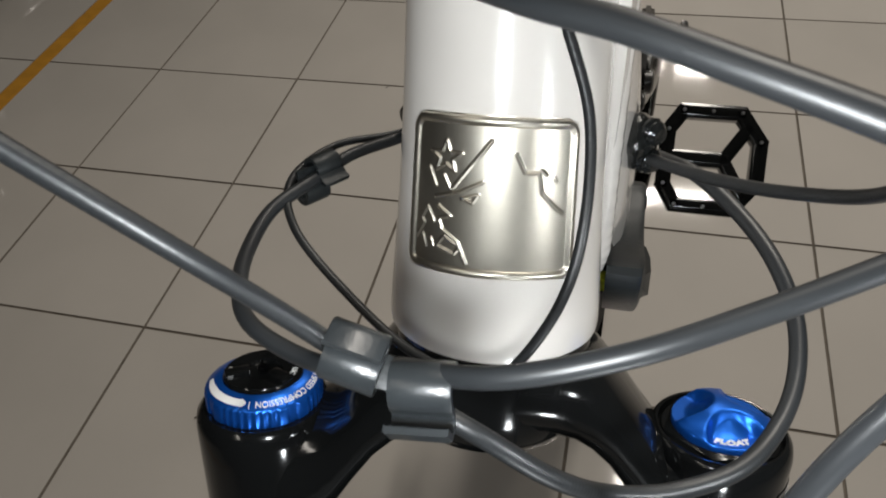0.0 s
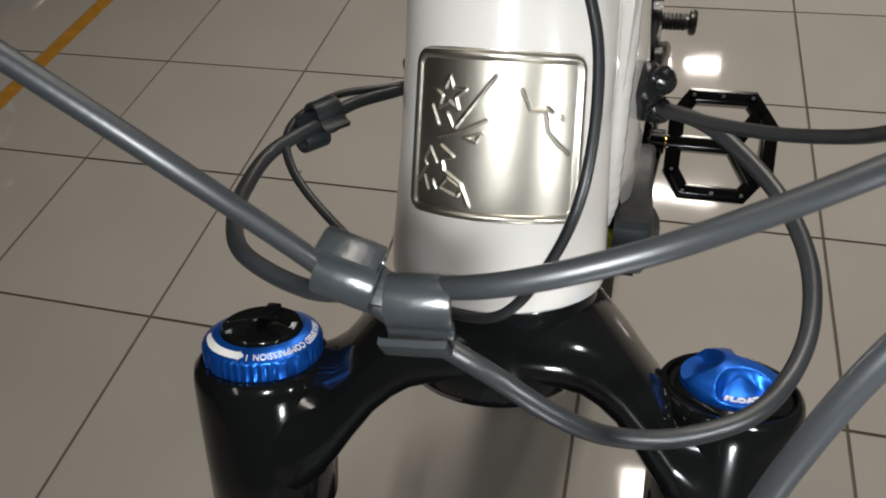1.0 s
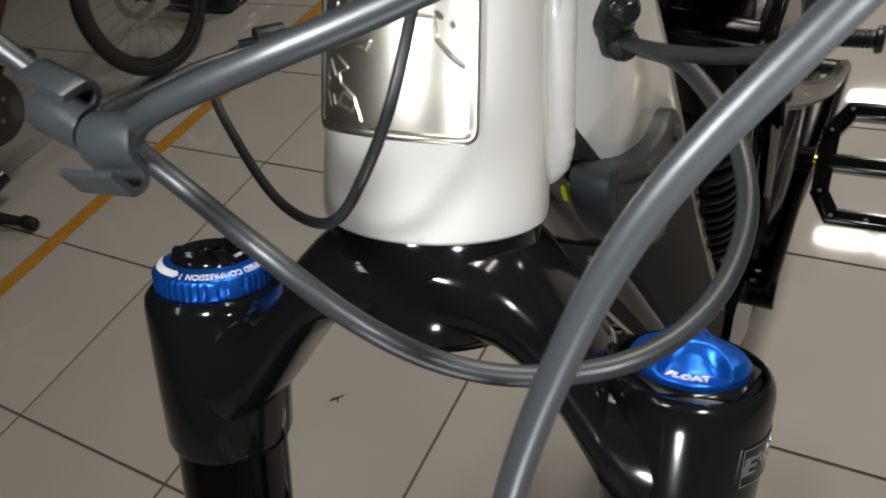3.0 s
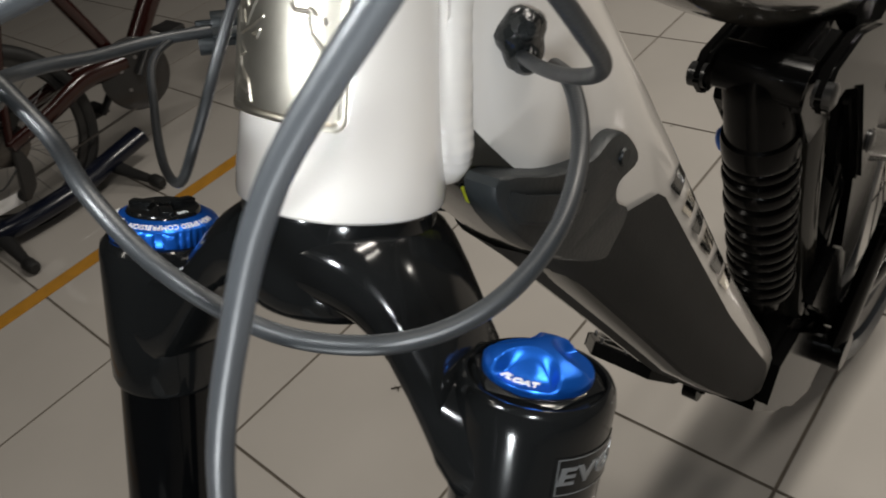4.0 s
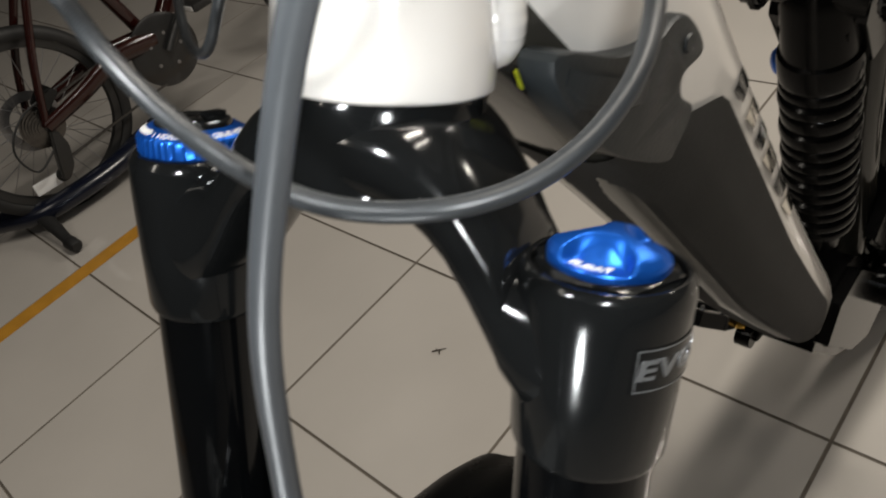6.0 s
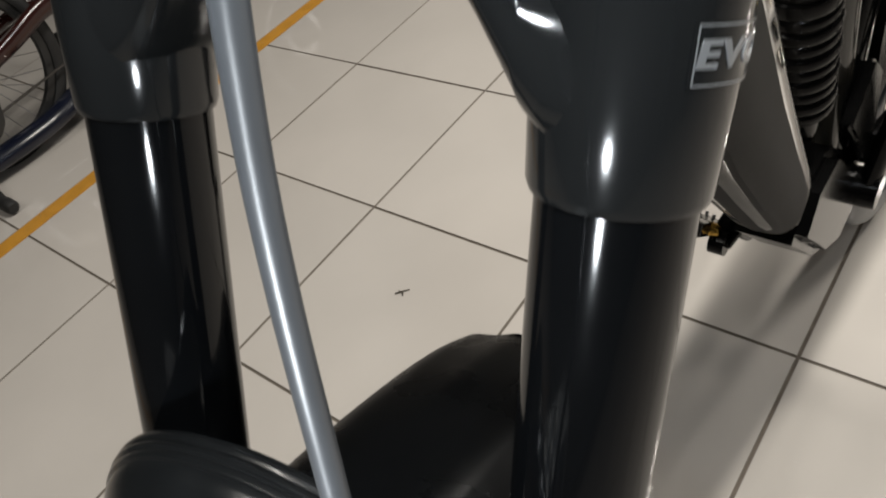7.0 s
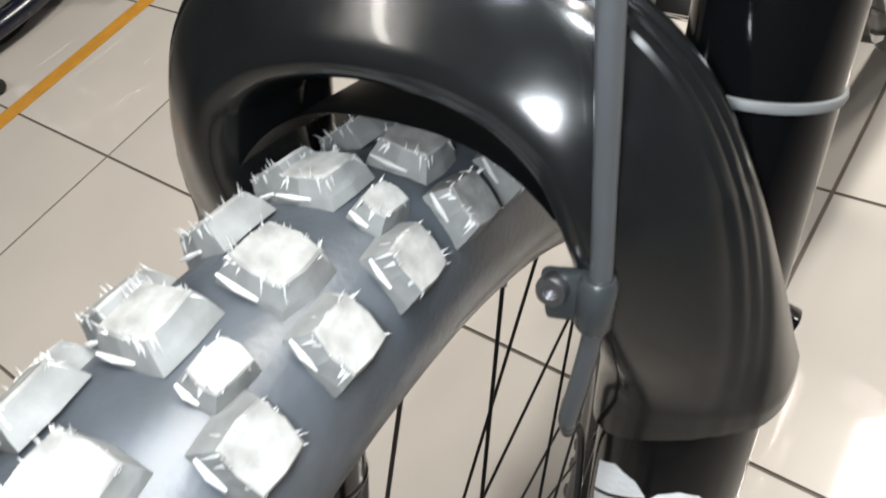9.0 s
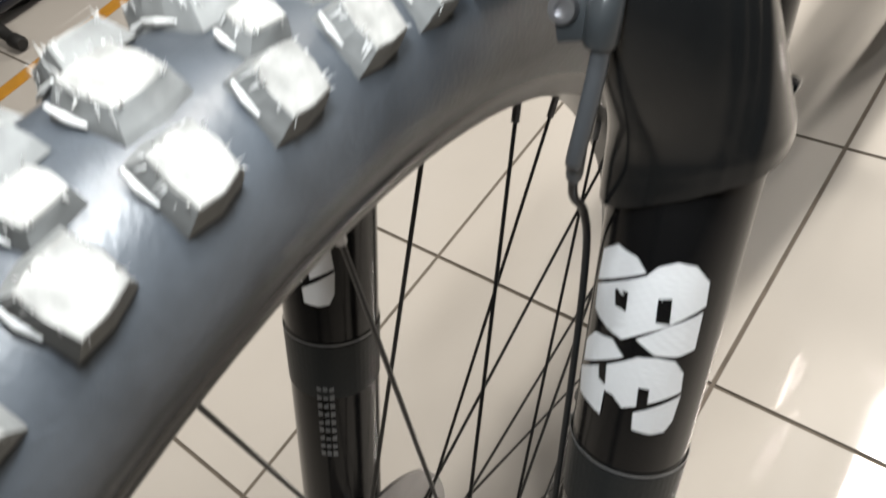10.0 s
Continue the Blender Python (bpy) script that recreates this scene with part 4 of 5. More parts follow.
def build_cable_guards(tube):
    shape = ((-0.489, 0.892), (-0.464, 0.877), (-0.442, 0.869), (-0.428, 0.870), (-0.418, 0.864), (-0.4105, 0.849), (-0.4255, 0.848), (-0.4275, 0.840), (-0.420, 0.830), (-0.432, 0.822), (-0.442, 0.822), (-0.472, 0.848), (-0.490, 0.877))
    for side in (-1, 1):
        bm = bmesh.new()
        loop = [Vector((0, *p)) for p in shape]
        line = spline(loop[-2:] + loop + loop[:2], 4)[8:8 + 4 * len(loop)]
        rows = []
        for inset, x in ((1.0, 0.0290), (1.0, 0.0388), (0.985, 0.0402), (0.94, 0.0410)):
            mid = Vector((0, -0.4500, 0.8580))
            rows.append([Vector((MID + side * x, *(mid + (p - mid) * inset).yz)) for p in line])
        loft(bm, rows)
        # raised ledge along the front
        ledge = []
        for y, z, h, out in ((-0.4865, 0.8855, 0.0040, 0.0412), (-0.4800, 0.8800, 0.0075, 0.0436), (-0.4640, 0.8690, 0.0085, 0.0440), (-0.4520, 0.8615, 0.0070, 0.0428), (-0.4480, 0.8590, 0.0035, 0.0412)):
            ledge.append([Vector((MID + side * q, y + dy, z + dz)) for q, dy, dz in ((0.0380, 0.0, 0.0), (out, 0.0006, 0.0004), (out, -h * 0.55, -h * 0.8), (0.0380, -h * 0.8, -h * 1.25))])
        loft(bm, ledge)
        part("cable_guard", bm, PLASTIC, tube, "dark grey moulded plastic cover")
        bm = bmesh.new()
        lathe(bm, [(0.0, 0.0012), (0.0030, 0.0012), (0.0036, 0.0), (0.0036, -0.004)], 20, Matrix.Translation((MID + side * 0.0408, -0.4225, 0.8575)) @ pose(0, 0, 0, 0, side * 90, 0))
        part("guard_dimple", bm, PLASTIC, tube, "")
        bm = bmesh.new()
        outline_plate(bm, ((-0.4905, 0.8860), (-0.481, 0.8800), (-0.4795, 0.8740), (-0.4895, 0.8790)), MID + side * 0.0250, MID + side * 0.0312, 0.0006)
        part("warning_sticker", bm, YELLOW, tube, "small yellow-green sticker with black marks")


def build_ports(tube):
    for side in (-1, 1):
        c = Vector((MID + side * 0.0335, -0.4615, 0.9215))
        bm = bmesh.new()
        bmesh.ops.create_uvsphere(bm, u_segments=20, v_segments=12, radius=1.0)
        for v in bm.verts:
            lump = 1 + 0.10 * math.sin(v.co.z * 5 + v.co.y * 3)
            v.co = Vector((v.co.x * 0.0060 * lump, v.co.y * 0.0088 * lump, v.co.z * 0.0100 * lump))
        bm.transform(Matrix.Translation(c) @ pose(0, 0, 0, 30, 0, 0))
        plug = part("cable_port", bm, PORTRUBBER, tube, "lumpy black rubber cable plug")
        # one grommet for each housing, a folded ring and a short sleeve
        for dy, dz in ((-0.0035, -0.0045), (-0.0020, 0.0050)):
            bm = bmesh.new()
            p, d = c + Vector((side * 0.0030, dy, dz)), Vector((side * 0.72, -0.68, 0.1))
            sweep(bm, [p + d * t for t in (0.0, 0.0012, 0.0022, 0.0030, 0.0040, 0.0050)], [0.0042, 0.0046, 0.0038, 0.0041, 0.0034, 0.0026], 16)
            part("grommet", bm, PORTRUBBER, plug)


def build_shock():
    top, low = Vector((MID, -0.184, 0.760)), Vector((MID, -0.134, 0.505))
    axis = (low - top).normalized()
    m = Matrix.Translation(top) @ axis.to_track_quat("Z", "Y").to_matrix().to_4x4()
    length = (low - top).length
    prof = [(0.0, -0.006), (0.018, -0.006), (0.0225, 0.0), (0.0240, 0.010), (0.0240, 0.050), (0.0262, 0.052), (0.0268, 0.056), (0.0268, 0.068), (0.0262, 0.072), (0.0246, 0.074)]
    z = 0.074
    k = 0
    while z < length - 0.03:
        wide = 0.0264 + 0.0010 * (k % 2)
        tall = 0.0120 if k in (2, 3) else 0.0085
        prof += [(wide - 0.0006, z + 0.0012), (wide, z + 0.003), (wide, z + tall - 0.002), (wide - 0.0008, z + tall), (0.0240, z + tall + 0.0012), (0.0240, z + tall + 0.0030)]
        z += tall + 0.0034
        k += 1
    prof += [(0.018, length - 0.02), (0.016, length), (0.0, length)]
    bm = bmesh.new()
    lathe(bm, prof, 36)
    shock = part("rear_shock", bm, SHOCKBLACK, bike, "gloss black rear shock with ringed air can", m)
    bm = bmesh.new()
    lathe(bm, [(0.0, 0.0), (0.004, 0.0004), (0.0078, 0.002), (0.0100, 0.0050), (0.0106, 0.0090), (0.0106, 0.0150), (0.0, 0.0150)], 28, look((MID - 0.030, -0.176, 0.694), (MID + 0.010, -0.140, 0.690)) @ pose(0, 0, 0, 180, 0, 0))
    part("shock_dial", bm, BLUE, shock, "small blue dial")
    bm = bmesh.new()
    sweep(bm, [(MID - 0.024, -0.190, 0.765), (MID + 0.030, -0.184, 0.755)], 0.016, 20)
    part("shock_eyelet", bm, SHOCKBLACK, shock, "")
    bm = bmesh.new()
    outline_plate(bm, ((-0.196, 0.735), (-0.184, 0.768), (-0.120, 0.770), (-0.085, 0.735), (-0.098, 0.692), (-0.168, 0.690)), MID - 0.029, MID + 0.029, 0.008)
    part("shock_head", bm, SHOCKBLACK, shock, "black shock head")
    return shock


def build_linkage():
    for side in (-1, 1):
        bm = bmesh.new()
        outline_plate(bm, ((-0.196, 0.752), (-0.176, 0.766), (-0.130, 0.768), (-0.080, 0.752), (-0.040, 0.700), (-0.035, 0.62), (-0.060, 0.60), (-0.085, 0.66), (-0.110, 0.715), (-0.150, 0.735), (-0.185, 0.735)), MID + side * 0.034, MID + side * 0.044, 0.003)
        link = part("rocker_link", bm, SHOCKBLACK, bike, "gloss black rocker link")
        for y, z in ((-0.184, 0.750), (-0.058, 0.640)):
            bm = bmesh.new()
            lathe(bm, [(0.0, 0.0030), (0.006, 0.0030), (0.0085, 0.0015), (0.0085, -0.010)], 24, Matrix.Translation((MID + side * 0.0445, y, z)) @ pose(0, 0, 0, 0, side * 90, 0))
            part("pivot_bolt", bm, GREYBLACK, link, "black pivot bolt")
        bm = bmesh.new()
        sweep(bm, spline([(MID + side * 0.036, -0.055, 0.635), (MID + side * 0.044, 0.06, 0.56), (MID + side * 0.060, 0.25, 0.45), (MID + side * 0.068, 0.415, 0.375)], 6), 0.011, 14, 1.4)
        part("seat_stay", bm, SHOCKBLACK, bike, "black seat stay")
        bm = bmesh.new()
        sweep(bm, spline([(MID + side * 0.035, -0.02, 0.40), (MID + side * 0.048, 0.08, 0.385), (MID + side * 0.060, 0.25, 0.375), (MID + side * 0.068, 0.415, 0.372)], 6), 0.012, 14, 1.5)
        part("chain_stay", bm, SHOCKBLACK, bike, "black chain stay")
        bm = bmesh.new()
        outline_plate(bm, ((-0.120, 0.500), (-0.070, 0.535), (-0.030, 0.500), (-0.010, 0.42), (-0.040, 0.40), (-0.075, 0.45)), MID + side * 0.028, MID + side * 0.038, 0.003)
        part("lower_link", bm, SHOCKBLACK, bike, "black lower link")
    bm = bmesh.new()
    outline_plate(bm, ((-0.175, 0.480), (-0.120, 0.480), (-0.070, 0.430), (0.000, 0.400), (0.020, 0.350), (-0.010, 0.310), (-0.060, 0.300), (-0.120, 0.340), (-0.170, 0.400), (-0.205, 0.440)), MID - 0.034, MID + 0.034, 0.010)
    part("bottom_bracket", bm, SHOCKBLACK, bike, "black bottom bracket housing")
    bm = bmesh.new()
    lathe(bm, [(0.070, -0.002), (0.083, -0.002), (0.083, 0.002), (0.070, 0.002), (0.070, -0.002)], 64, Matrix.Translation((MID - 0.050, -0.030, 0.360)) @ pose(0, 0, 0, 0, 90, 0))
    part("chainring", bm, SHOCKBLACK, bike, "black chainring")
    bm = bmesh.new()
    outline_plate(bm, ((-0.060, 0.735), (0.000, 0.745), (0.070, 0.700), (0.085, 0.560), (0.070, 0.430), (0.020, 0.400), (-0.020, 0.430), (-0.030, 0.560), (-0.055, 0.660)), MID - 0.030, MID + 0.030, 0.012)
    part("swingarm_yoke", bm, SHOCKBLACK, bike, "black swingarm yoke behind the shock")


def build_crank(side, foot, hub):
    bm = bmesh.new()
    x0, x1 = MID + side * 0.045, MID + side * 0.062
    line = spline([(x0 + (x1 - x0) * k / 4, hub[0] + (foot[0] - hub[0]) * k / 4, hub[1] + (foot[1] - hub[1]) * k / 4) for k in range(5)], 4)
    sweep(bm, line, [0.017 - 0.004 * i / 16 for i in range(17)], 14, 0.62)
    lathe(bm, [(0.0, -0.012), (0.020, -0.012), (0.020, 0.012), (0.0, 0.012)], 24, Matrix.Translation((x0, *hub)) @ pose(0, 0, 0, 0, 90, 0))
    lathe(bm, [(0.0, -0.008), (0.0135, -0.008), (0.0135, 0.008), (0.0, 0.008)], 24, Matrix.Translation((x1, *foot)) @ pose(0, 0, 0, 0, 90, 0))
    return part("crank_arm", bm, SHOCKBLACK, bike, "black crank arm")


def build_pedal(side, foot, tilt):
    """Flat platform pedal: eight-sided ring, axle tube and two struts."""
    x0 = MID + side * 0.076
    m = Matrix.Translation((x0, *foot)) @ pose(0, 0, 0, tilt, 0, 0) @ Matrix.Diagonal((side, 1, 1, 1))
    ring = [(0.004, -0.030), (0.018, -0.052), (0.078, -0.052), (0.100, -0.022), (0.100, 0.022), (0.078, 0.052), (0.018, 0.052), (0.004, 0.030)]

    def bar(name, owner, a, b, w=0.0080, h=0.0080, label=""):
        bm = bmesh.new()
        a, b = Vector((*a, 0)), Vector((*b, 0))
        d = (b - a).normalized()
        nrm = Vector((-d.y, d.x, 0))
        a, b = a - d * w * 0.5, b + d * w * 0.5
        vs = [bm.verts.new(p + nrm * sw * w + Vector((0, 0, sz * h))) for p in (a, b) for sw, sz in ((-1, -1), (1, -1), (1, 0.8), (0.6, 1), (-0.6, 1), (-1, 0.8))]
        bm.faces.new(vs[:6])
        bm.faces.new(vs[6:][::-1])
        for i in range(6):
            bm.faces.new((vs[i], vs[(i + 1) % 6], vs[6 + (i + 1) % 6], vs[6 + i]))
        return part(name, bm, BLACK, owner, label, m)

    pedal = bar("pedal", bike, (0.0, 0.0), (0.066, 0.0), 0.0085, 0.0080, "black alloy platform pedal with steel pins")
    for i in range(8):
        bar("pedal_frame", pedal, ring[i], ring[(i + 1) % 8])
    for q in (-1, 1):
        bar("pedal_strut", pedal, (0.064, 0.0), (0.086, q * 0.036), 0.0070)
    bm = bmesh.new()
    lathe(bm, [(0.0, -0.014), (0.0055, -0.014), (0.0075, -0.008), (0.0075, -0.003), (0.0058, 0.0), (0.0058, 0.022), (0.0, 0.022)], 24, m @ pose(0, 0, 0, 0, 90, 0))
    part("pedal_axle", bm, GOLD, pedal, "gold-coloured pedal axle")
    for p in ring + [(0.048, 0.052), (0.048, -0.052)]:
        bm = bmesh.new()
        lathe(bm, [(0.0, 0.0125), (0.0018, 0.0125), (0.0020, 0.0120), (0.0020, 0.007)], 8, m @ pose(p[0], p[1], 0))
        part("pedal_pin", bm, STEELDARK, pedal, "")


def build_rear():
    m = Matrix.Translation((MID, 0.425, 0.372)) @ pose(0, 0, 0, 0, 90, 0)
    bm = bmesh.new()
    prof = [(0.345 + 0.027 * math.sin(math.pi * (-0.2 + 1.4 * k / 16)), 0.028 * math.cos(math.pi * (-0.2 + 1.4 * k / 16))) for k in range(17)]
    lathe(bm, prof, 96, m)
    part("rear_tyre", bm, RUBBER, bike, "black rear tyre")
    bm = bmesh.new()
    lathe(bm, [(0.322, -0.016), (0.322, 0.016), (0.300, 0.011), (0.296, 0.0), (0.300, -0.011), (0.322, -0.016)], 96, m)
    part("rear_rim", bm, GREYBLACK, bike, "black rear rim")
    bm = bmesh.new()
    lathe(bm, [(0.0, -0.075), (0.010, -0.075), (0.012, -0.04), (0.028, -0.03), (0.015, -0.02), (0.015, 0.02), (0.028, 0.03), (0.012, 0.04), (0.010, 0.075), (0.0, 0.075)], 32, m)
    part("rear_hub", bm, GREYBLACK, bike, "black rear hub")
    for k in range(28):
        a, flange = 2 * math.pi * k / 28, 1 if k % 2 else -1
        lean = radians(60) * (1 if (k // 2) % 2 else -1)
        bm = bmesh.new()
        sweep(bm, [m @ Vector((0.297 * math.cos(a), 0.297 * math.sin(a), 0)), m @ Vector((0.026 * math.cos(a + lean), 0.026 * math.sin(a + lean), flange * 0.029))], 0.001, 5)
        part("rear_spoke", bm, SPOKE, bike)


GUARD = material("charcoal_rubber_sheet", (0.050, 0.048, 0.046), 0.62, 0, 0, 0.1, 30, 0.15, 700)
CHROME = material("chrome_print", (0.72, 0.68, 0.60), 0.08, 1.0, 0, 0.03)
PORTRUBBER = material("wet_black_rubber", (0.010, 0.011, 0.011), 0.16, 0, 0, 0.2, 200, 0.5, 350)
YELLOW = material("yellow_green_sticker", (0.55, 0.60, 0.03), 0.4, 0, 0, 0.4, 260)
GOLD = material("gold_anodised_alloy", (0.85, 0.52, 0.12), 0.22, 1.0, 0, 0.05)

tube = build_frame()
build_cable_guards(tube)
build_ports(tube)
build_shock()
build_linkage()
build_crank(1, (0.005, 0.522), (-0.030, 0.360))
build_pedal(1, (0.005, 0.522), 42)
build_crank(-1, (-0.130, 0.335), (-0.030, 0.360))
build_pedal(-1, (-0.130, 0.350), -42)
build_rear()


# ---- clips on the hoses ----
def s_clip(bm, p, axis, front, r, length, thick, curl, sweep_to):
    """A snap clip: a jaw round a hose that turns back at one lip into a small hook."""
    axis = Vector(axis).normalized()
    front = Vector(front)
    front = (front - axis * front.dot(axis)).normalized()
    third = axis.cross(front) * curl
    prof = [(r * math.cos(radians(a)), r * math.sin(radians(a))) for a in range(-110, sweep_to + 1, 10)]
    rc, end = 0.0021, radians(sweep_to)
    cx, cy = (r + rc) * math.cos(end), (r + rc) * math.sin(end)
    prof += [(cx + rc * math.cos(end + math.pi - radians(a)), cy + rc * math.sin(end + math.pi - radians(a))) for a in range(15, 196, 15)]
    x, y = prof[-1]
    dx, dy = x - prof[-2][0], y - prof[-2][1]
    prof += [(x + dx * k, y + dy * k) for k in (1, 3, 6)]
    loops = ([], [])
    for i, (x, y) in enumerate(prof):
        x0, y0 = prof[max(i - 1, 0)]
        x1, y1 = prof[min(i + 1, len(prof) - 1)]
        d = Vector((x1 - x0, y1 - y0, 0)).normalized()
        for sgn, loop in zip((0.5, -0.5), loops):
            loop.append((x + d.y * thick * sgn, y - d.x * thick * sgn))
    loop = loops[0] + loops[1][::-1]
    secs = []
    for t in (-length / 2, -length / 2 + 0.0004, length / 2 - 0.0004, length / 2):
        f = 0.965 if abs(t) == length / 2 else 1.0
        secs.append([p + axis * t + front * (x * f) + third * (y * f) for x, y in loop])
    loft(bm, secs)


def c_clip(bm, p, axis, away, r, length, thick=0.0011, opening=100, tongue=1.0):
    """A snap clip: a ring with a gap along a hose, its lips turned out."""
    axis = Vector(axis).normalized()
    away = Vector(away)
    away = (away - axis * away.dot(axis)).normalized()
    third = axis.cross(away)
    prof = []
    half = radians(180 - opening / 2)
    steps = 20
    for k in range(steps + 1):
        a = -half + 2 * half * k / steps
        prof.append((r * math.cos(a), r * math.sin(a)))
    # lips
    for end, sgn in ((0, -1), (-1, 1)):
        x, y = prof[end]
        lip = [(x - 0.0010 * tongue, y + sgn * 0.0003), (x - 0.0024 * tongue, y + sgn * 0.0006), (x - 0.0036 * tongue, y + sgn * 0.0018)]
        prof = (lip[::-1] + prof) if end == 0 else (prof + lip)
    outer, inner = [], []
    for i, (x, y) in enumerate(prof):
        x0, y0 = prof[max(i - 1, 0)]
        x1, y1 = prof[min(i + 1, len(prof) - 1)]
        d = Vector((x1 - x0, y1 - y0, 0)).normalized()
        nx, ny = d.y, -d.x
        outer.append((x + nx * thick / 2, y + ny * thick / 2))
        inner.append((x - nx * thick / 2, y - ny * thick / 2))
    loop = outer + inner[::-1]
    secs = []
    for t in (-length / 2, -length / 2 + 0.0005, length / 2 - 0.0005, length / 2):
        f = 0.96 if abs(t) == length / 2 else 1.0
        secs.append([p + axis * t + away * (x * f) + third * (y * f) for x, y in loop])
    loft(bm, secs)


def build_clips():
    turn = LOWER.to_3x3()
    a, b = LOWER @ Vector((-0.0225, -0.0910, 0.2040)), LOWER @ Vector((-0.0105, -0.0935, 0.2018))
    bm = bmesh.new()
    box(bm, (-0.0030, -0.0006, -0.0030), (0.0030, 0.0010, 0.0030), LOWER @ pose(-0.0160, -0.0905, 0.2020, -35, 10, 0), 0.0006)
    clip = part("hose_clip", bm, PLASTIC, bike, "grey plastic double clip joining two hoses")
    for centre, along, front, r, long, curl in ((a, (0.95, -0.10, -0.28), (0.10, -0.80, -0.10), 0.0036, 0.0098, -1), (b, (0.99, -0.10, 0.06), (0.0, -0.80, 0.40), 0.0038, 0.0104, 1)):
        bm = bmesh.new()
        s_clip(bm, centre, turn @ Vector(along), turn @ Vector(front), r, long, 0.0012, curl, 75)
        part("clip_jaw", bm, CLIP, clip)
    bm = bmesh.new()
    a = LOWER @ Vector((-0.0515, 0.010, 0.2085))
    b = LOWER @ Vector((-0.0545, 0.007, 0.2020))
    c_clip(bm, a, LOWER.to_3x3() @ Vector((0.62, 0.70, 0.15)), LOWER.to_3x3() @ Vector((-0.4, 0.2, 1)), 0.0034, 0.0085)
    c_clip(bm, b, LOWER.to_3x3() @ Vector((0.62, 0.70, 0.15)), LOWER.to_3x3() @ Vector((0.4, -0.6, -1)), 0.0032, 0.0080)
    part("cable_clip", bm, PLASTIC, bike, "small black plastic clip on two cables")
    # clamp that holds the front hose to the fork arch
    bm = bmesh.new()
    p = LOWER @ Vector((0.0540, -0.0485, -0.0800))
    ax = LOWER.to_3x3() @ Vector((-0.02, 0.05, -1))
    sweep(bm, [p - ax * 0.0068, p - ax * 0.0055, p + ax * 0.0055, p + ax * 0.0068], [0.0036, 0.0044, 0.0044, 0.0036], 20)
    box(bm, (-0.012, -0.0020, -0.0062), (0.000, 0.0020, 0.0062), LOWER @ pose(0.0535, -0.0475, -0.0790, 0, -12, 0), 0.0015)
    clamp = part("hose_clamp", bm, CLIP, bike, "grey hose clamp on the fork arch")
    bm = bmesh.new()
    lathe(bm, [(0.0, 0.0012), (0.0016, 0.0012), (0.0018, 0.0026), (0.0034, 0.0026), (0.0038, 0.0016), (0.0038, -0.001)], 24, LOWER @ pose(0.0445, -0.0495, -0.0785, 90, 0, 0))
    part("clamp_bolt", bm, STEELDARK, clamp, "small steel socket bolt")


CLIP = material("grey_moulded_plastic", (0.022, 0.025, 0.027), 0.30, 0, 0, 0.12, 150, 0.08, 900)
build_clips()


# ---- second bicycle and its floor stand, beyond the tape ----
RED = material("dark_red_gloss_paint", (0.022, 0.004, 0.003), 0.2, 0, 0.4, 0.1, 30, 0.01)
NAVY = material("dark_blue_enamel", (0.004, 0.006, 0.015), 0.25, 0, 0.3, 0.1, 20, 0.03)
TYREBLACK = material("plain_tyre_rubber", (0.011, 0.011, 0.011), 0.6, 0, 0, 0.2, 60, 0.2, 400)
REFLECTOR = material("white_reflector", (0.95, 0.95, 0.95), 0.12, 0, 0.4, 0.02, 60)
CHAINSTEEL = material("oily_chain_steel", (0.16, 0.15, 0.14), 0.4, 1.0, 0, 0.2, 90)
BIKE_X = -0.68


def along_x(x, y, z):
    return Matrix.Translation((x, y, z)) @ pose(0, 0, 0, 0, 90, 0)


def small_wheel(owner, name, y, z, radius):
    m = along_x(BIKE_X, y, z)
    bm = bmesh.new()
    prof = [(radius - 0.021 + 0.021 * math.sin(math.pi * (-0.2 + 1.4 * k / 14)), 0.021 * math.cos(math.pi * (-0.2 + 1.4 * k / 14))) for k in range(15)]
    lathe(bm, prof, 80, m)
    wheel = part(name, bm, TYREBLACK, owner, "small spoked wheel with a black tyre")
    bm = bmesh.new()
    lathe(bm, [(radius - 0.034, -0.012), (radius - 0.034, 0.012), (radius - 0.052, 0.009), (radius - 0.056, 0.0), (radius - 0.052, -0.009), (radius - 0.034, -0.012)], 72, m)
    part("rim", bm, GREYBLACK, wheel, "black rim")
    bm = bmesh.new()
    lathe(bm, [(0.0, -0.06), (0.008, -0.06), (0.010, -0.034), (0.024, -0.030), (0.024, -0.026), (0.012, -0.02), (0.012, 0.02), (0.024, 0.026), (0.024, 0.030), (0.010, 0.034), (0.008, 0.06), (0.0, 0.06)], 28, m)
    part("hub", bm, GREYBLACK, wheel, "black hub")
    bm = bmesh.new()
    lathe(bm, [(0.055, -0.0395), (0.080, -0.0395), (0.080, -0.038), (0.055, -0.038), (0.055, -0.0395)], 48, m)
    part("brake_disc", bm, STEELDARK, wheel, "steel brake disc")
    for k in range(28):
        a, flange = 2 * math.pi * k / 28, 1 if k % 2 else -1
        lean = radians(60) * (1 if (k // 2) % 2 else -1)
        bm = bmesh.new()
        sweep(bm, [m @ Vector(((radius - 0.054) * math.cos(a), (radius - 0.054) * math.sin(a), 0)), m @ Vector((0.022 * math.cos(a + lean), 0.022 * math.sin(a + lean), flange * 0.028))], 0.0011, 5)
        part("spoke", bm, STEELDARK, wheel)
    return wheel


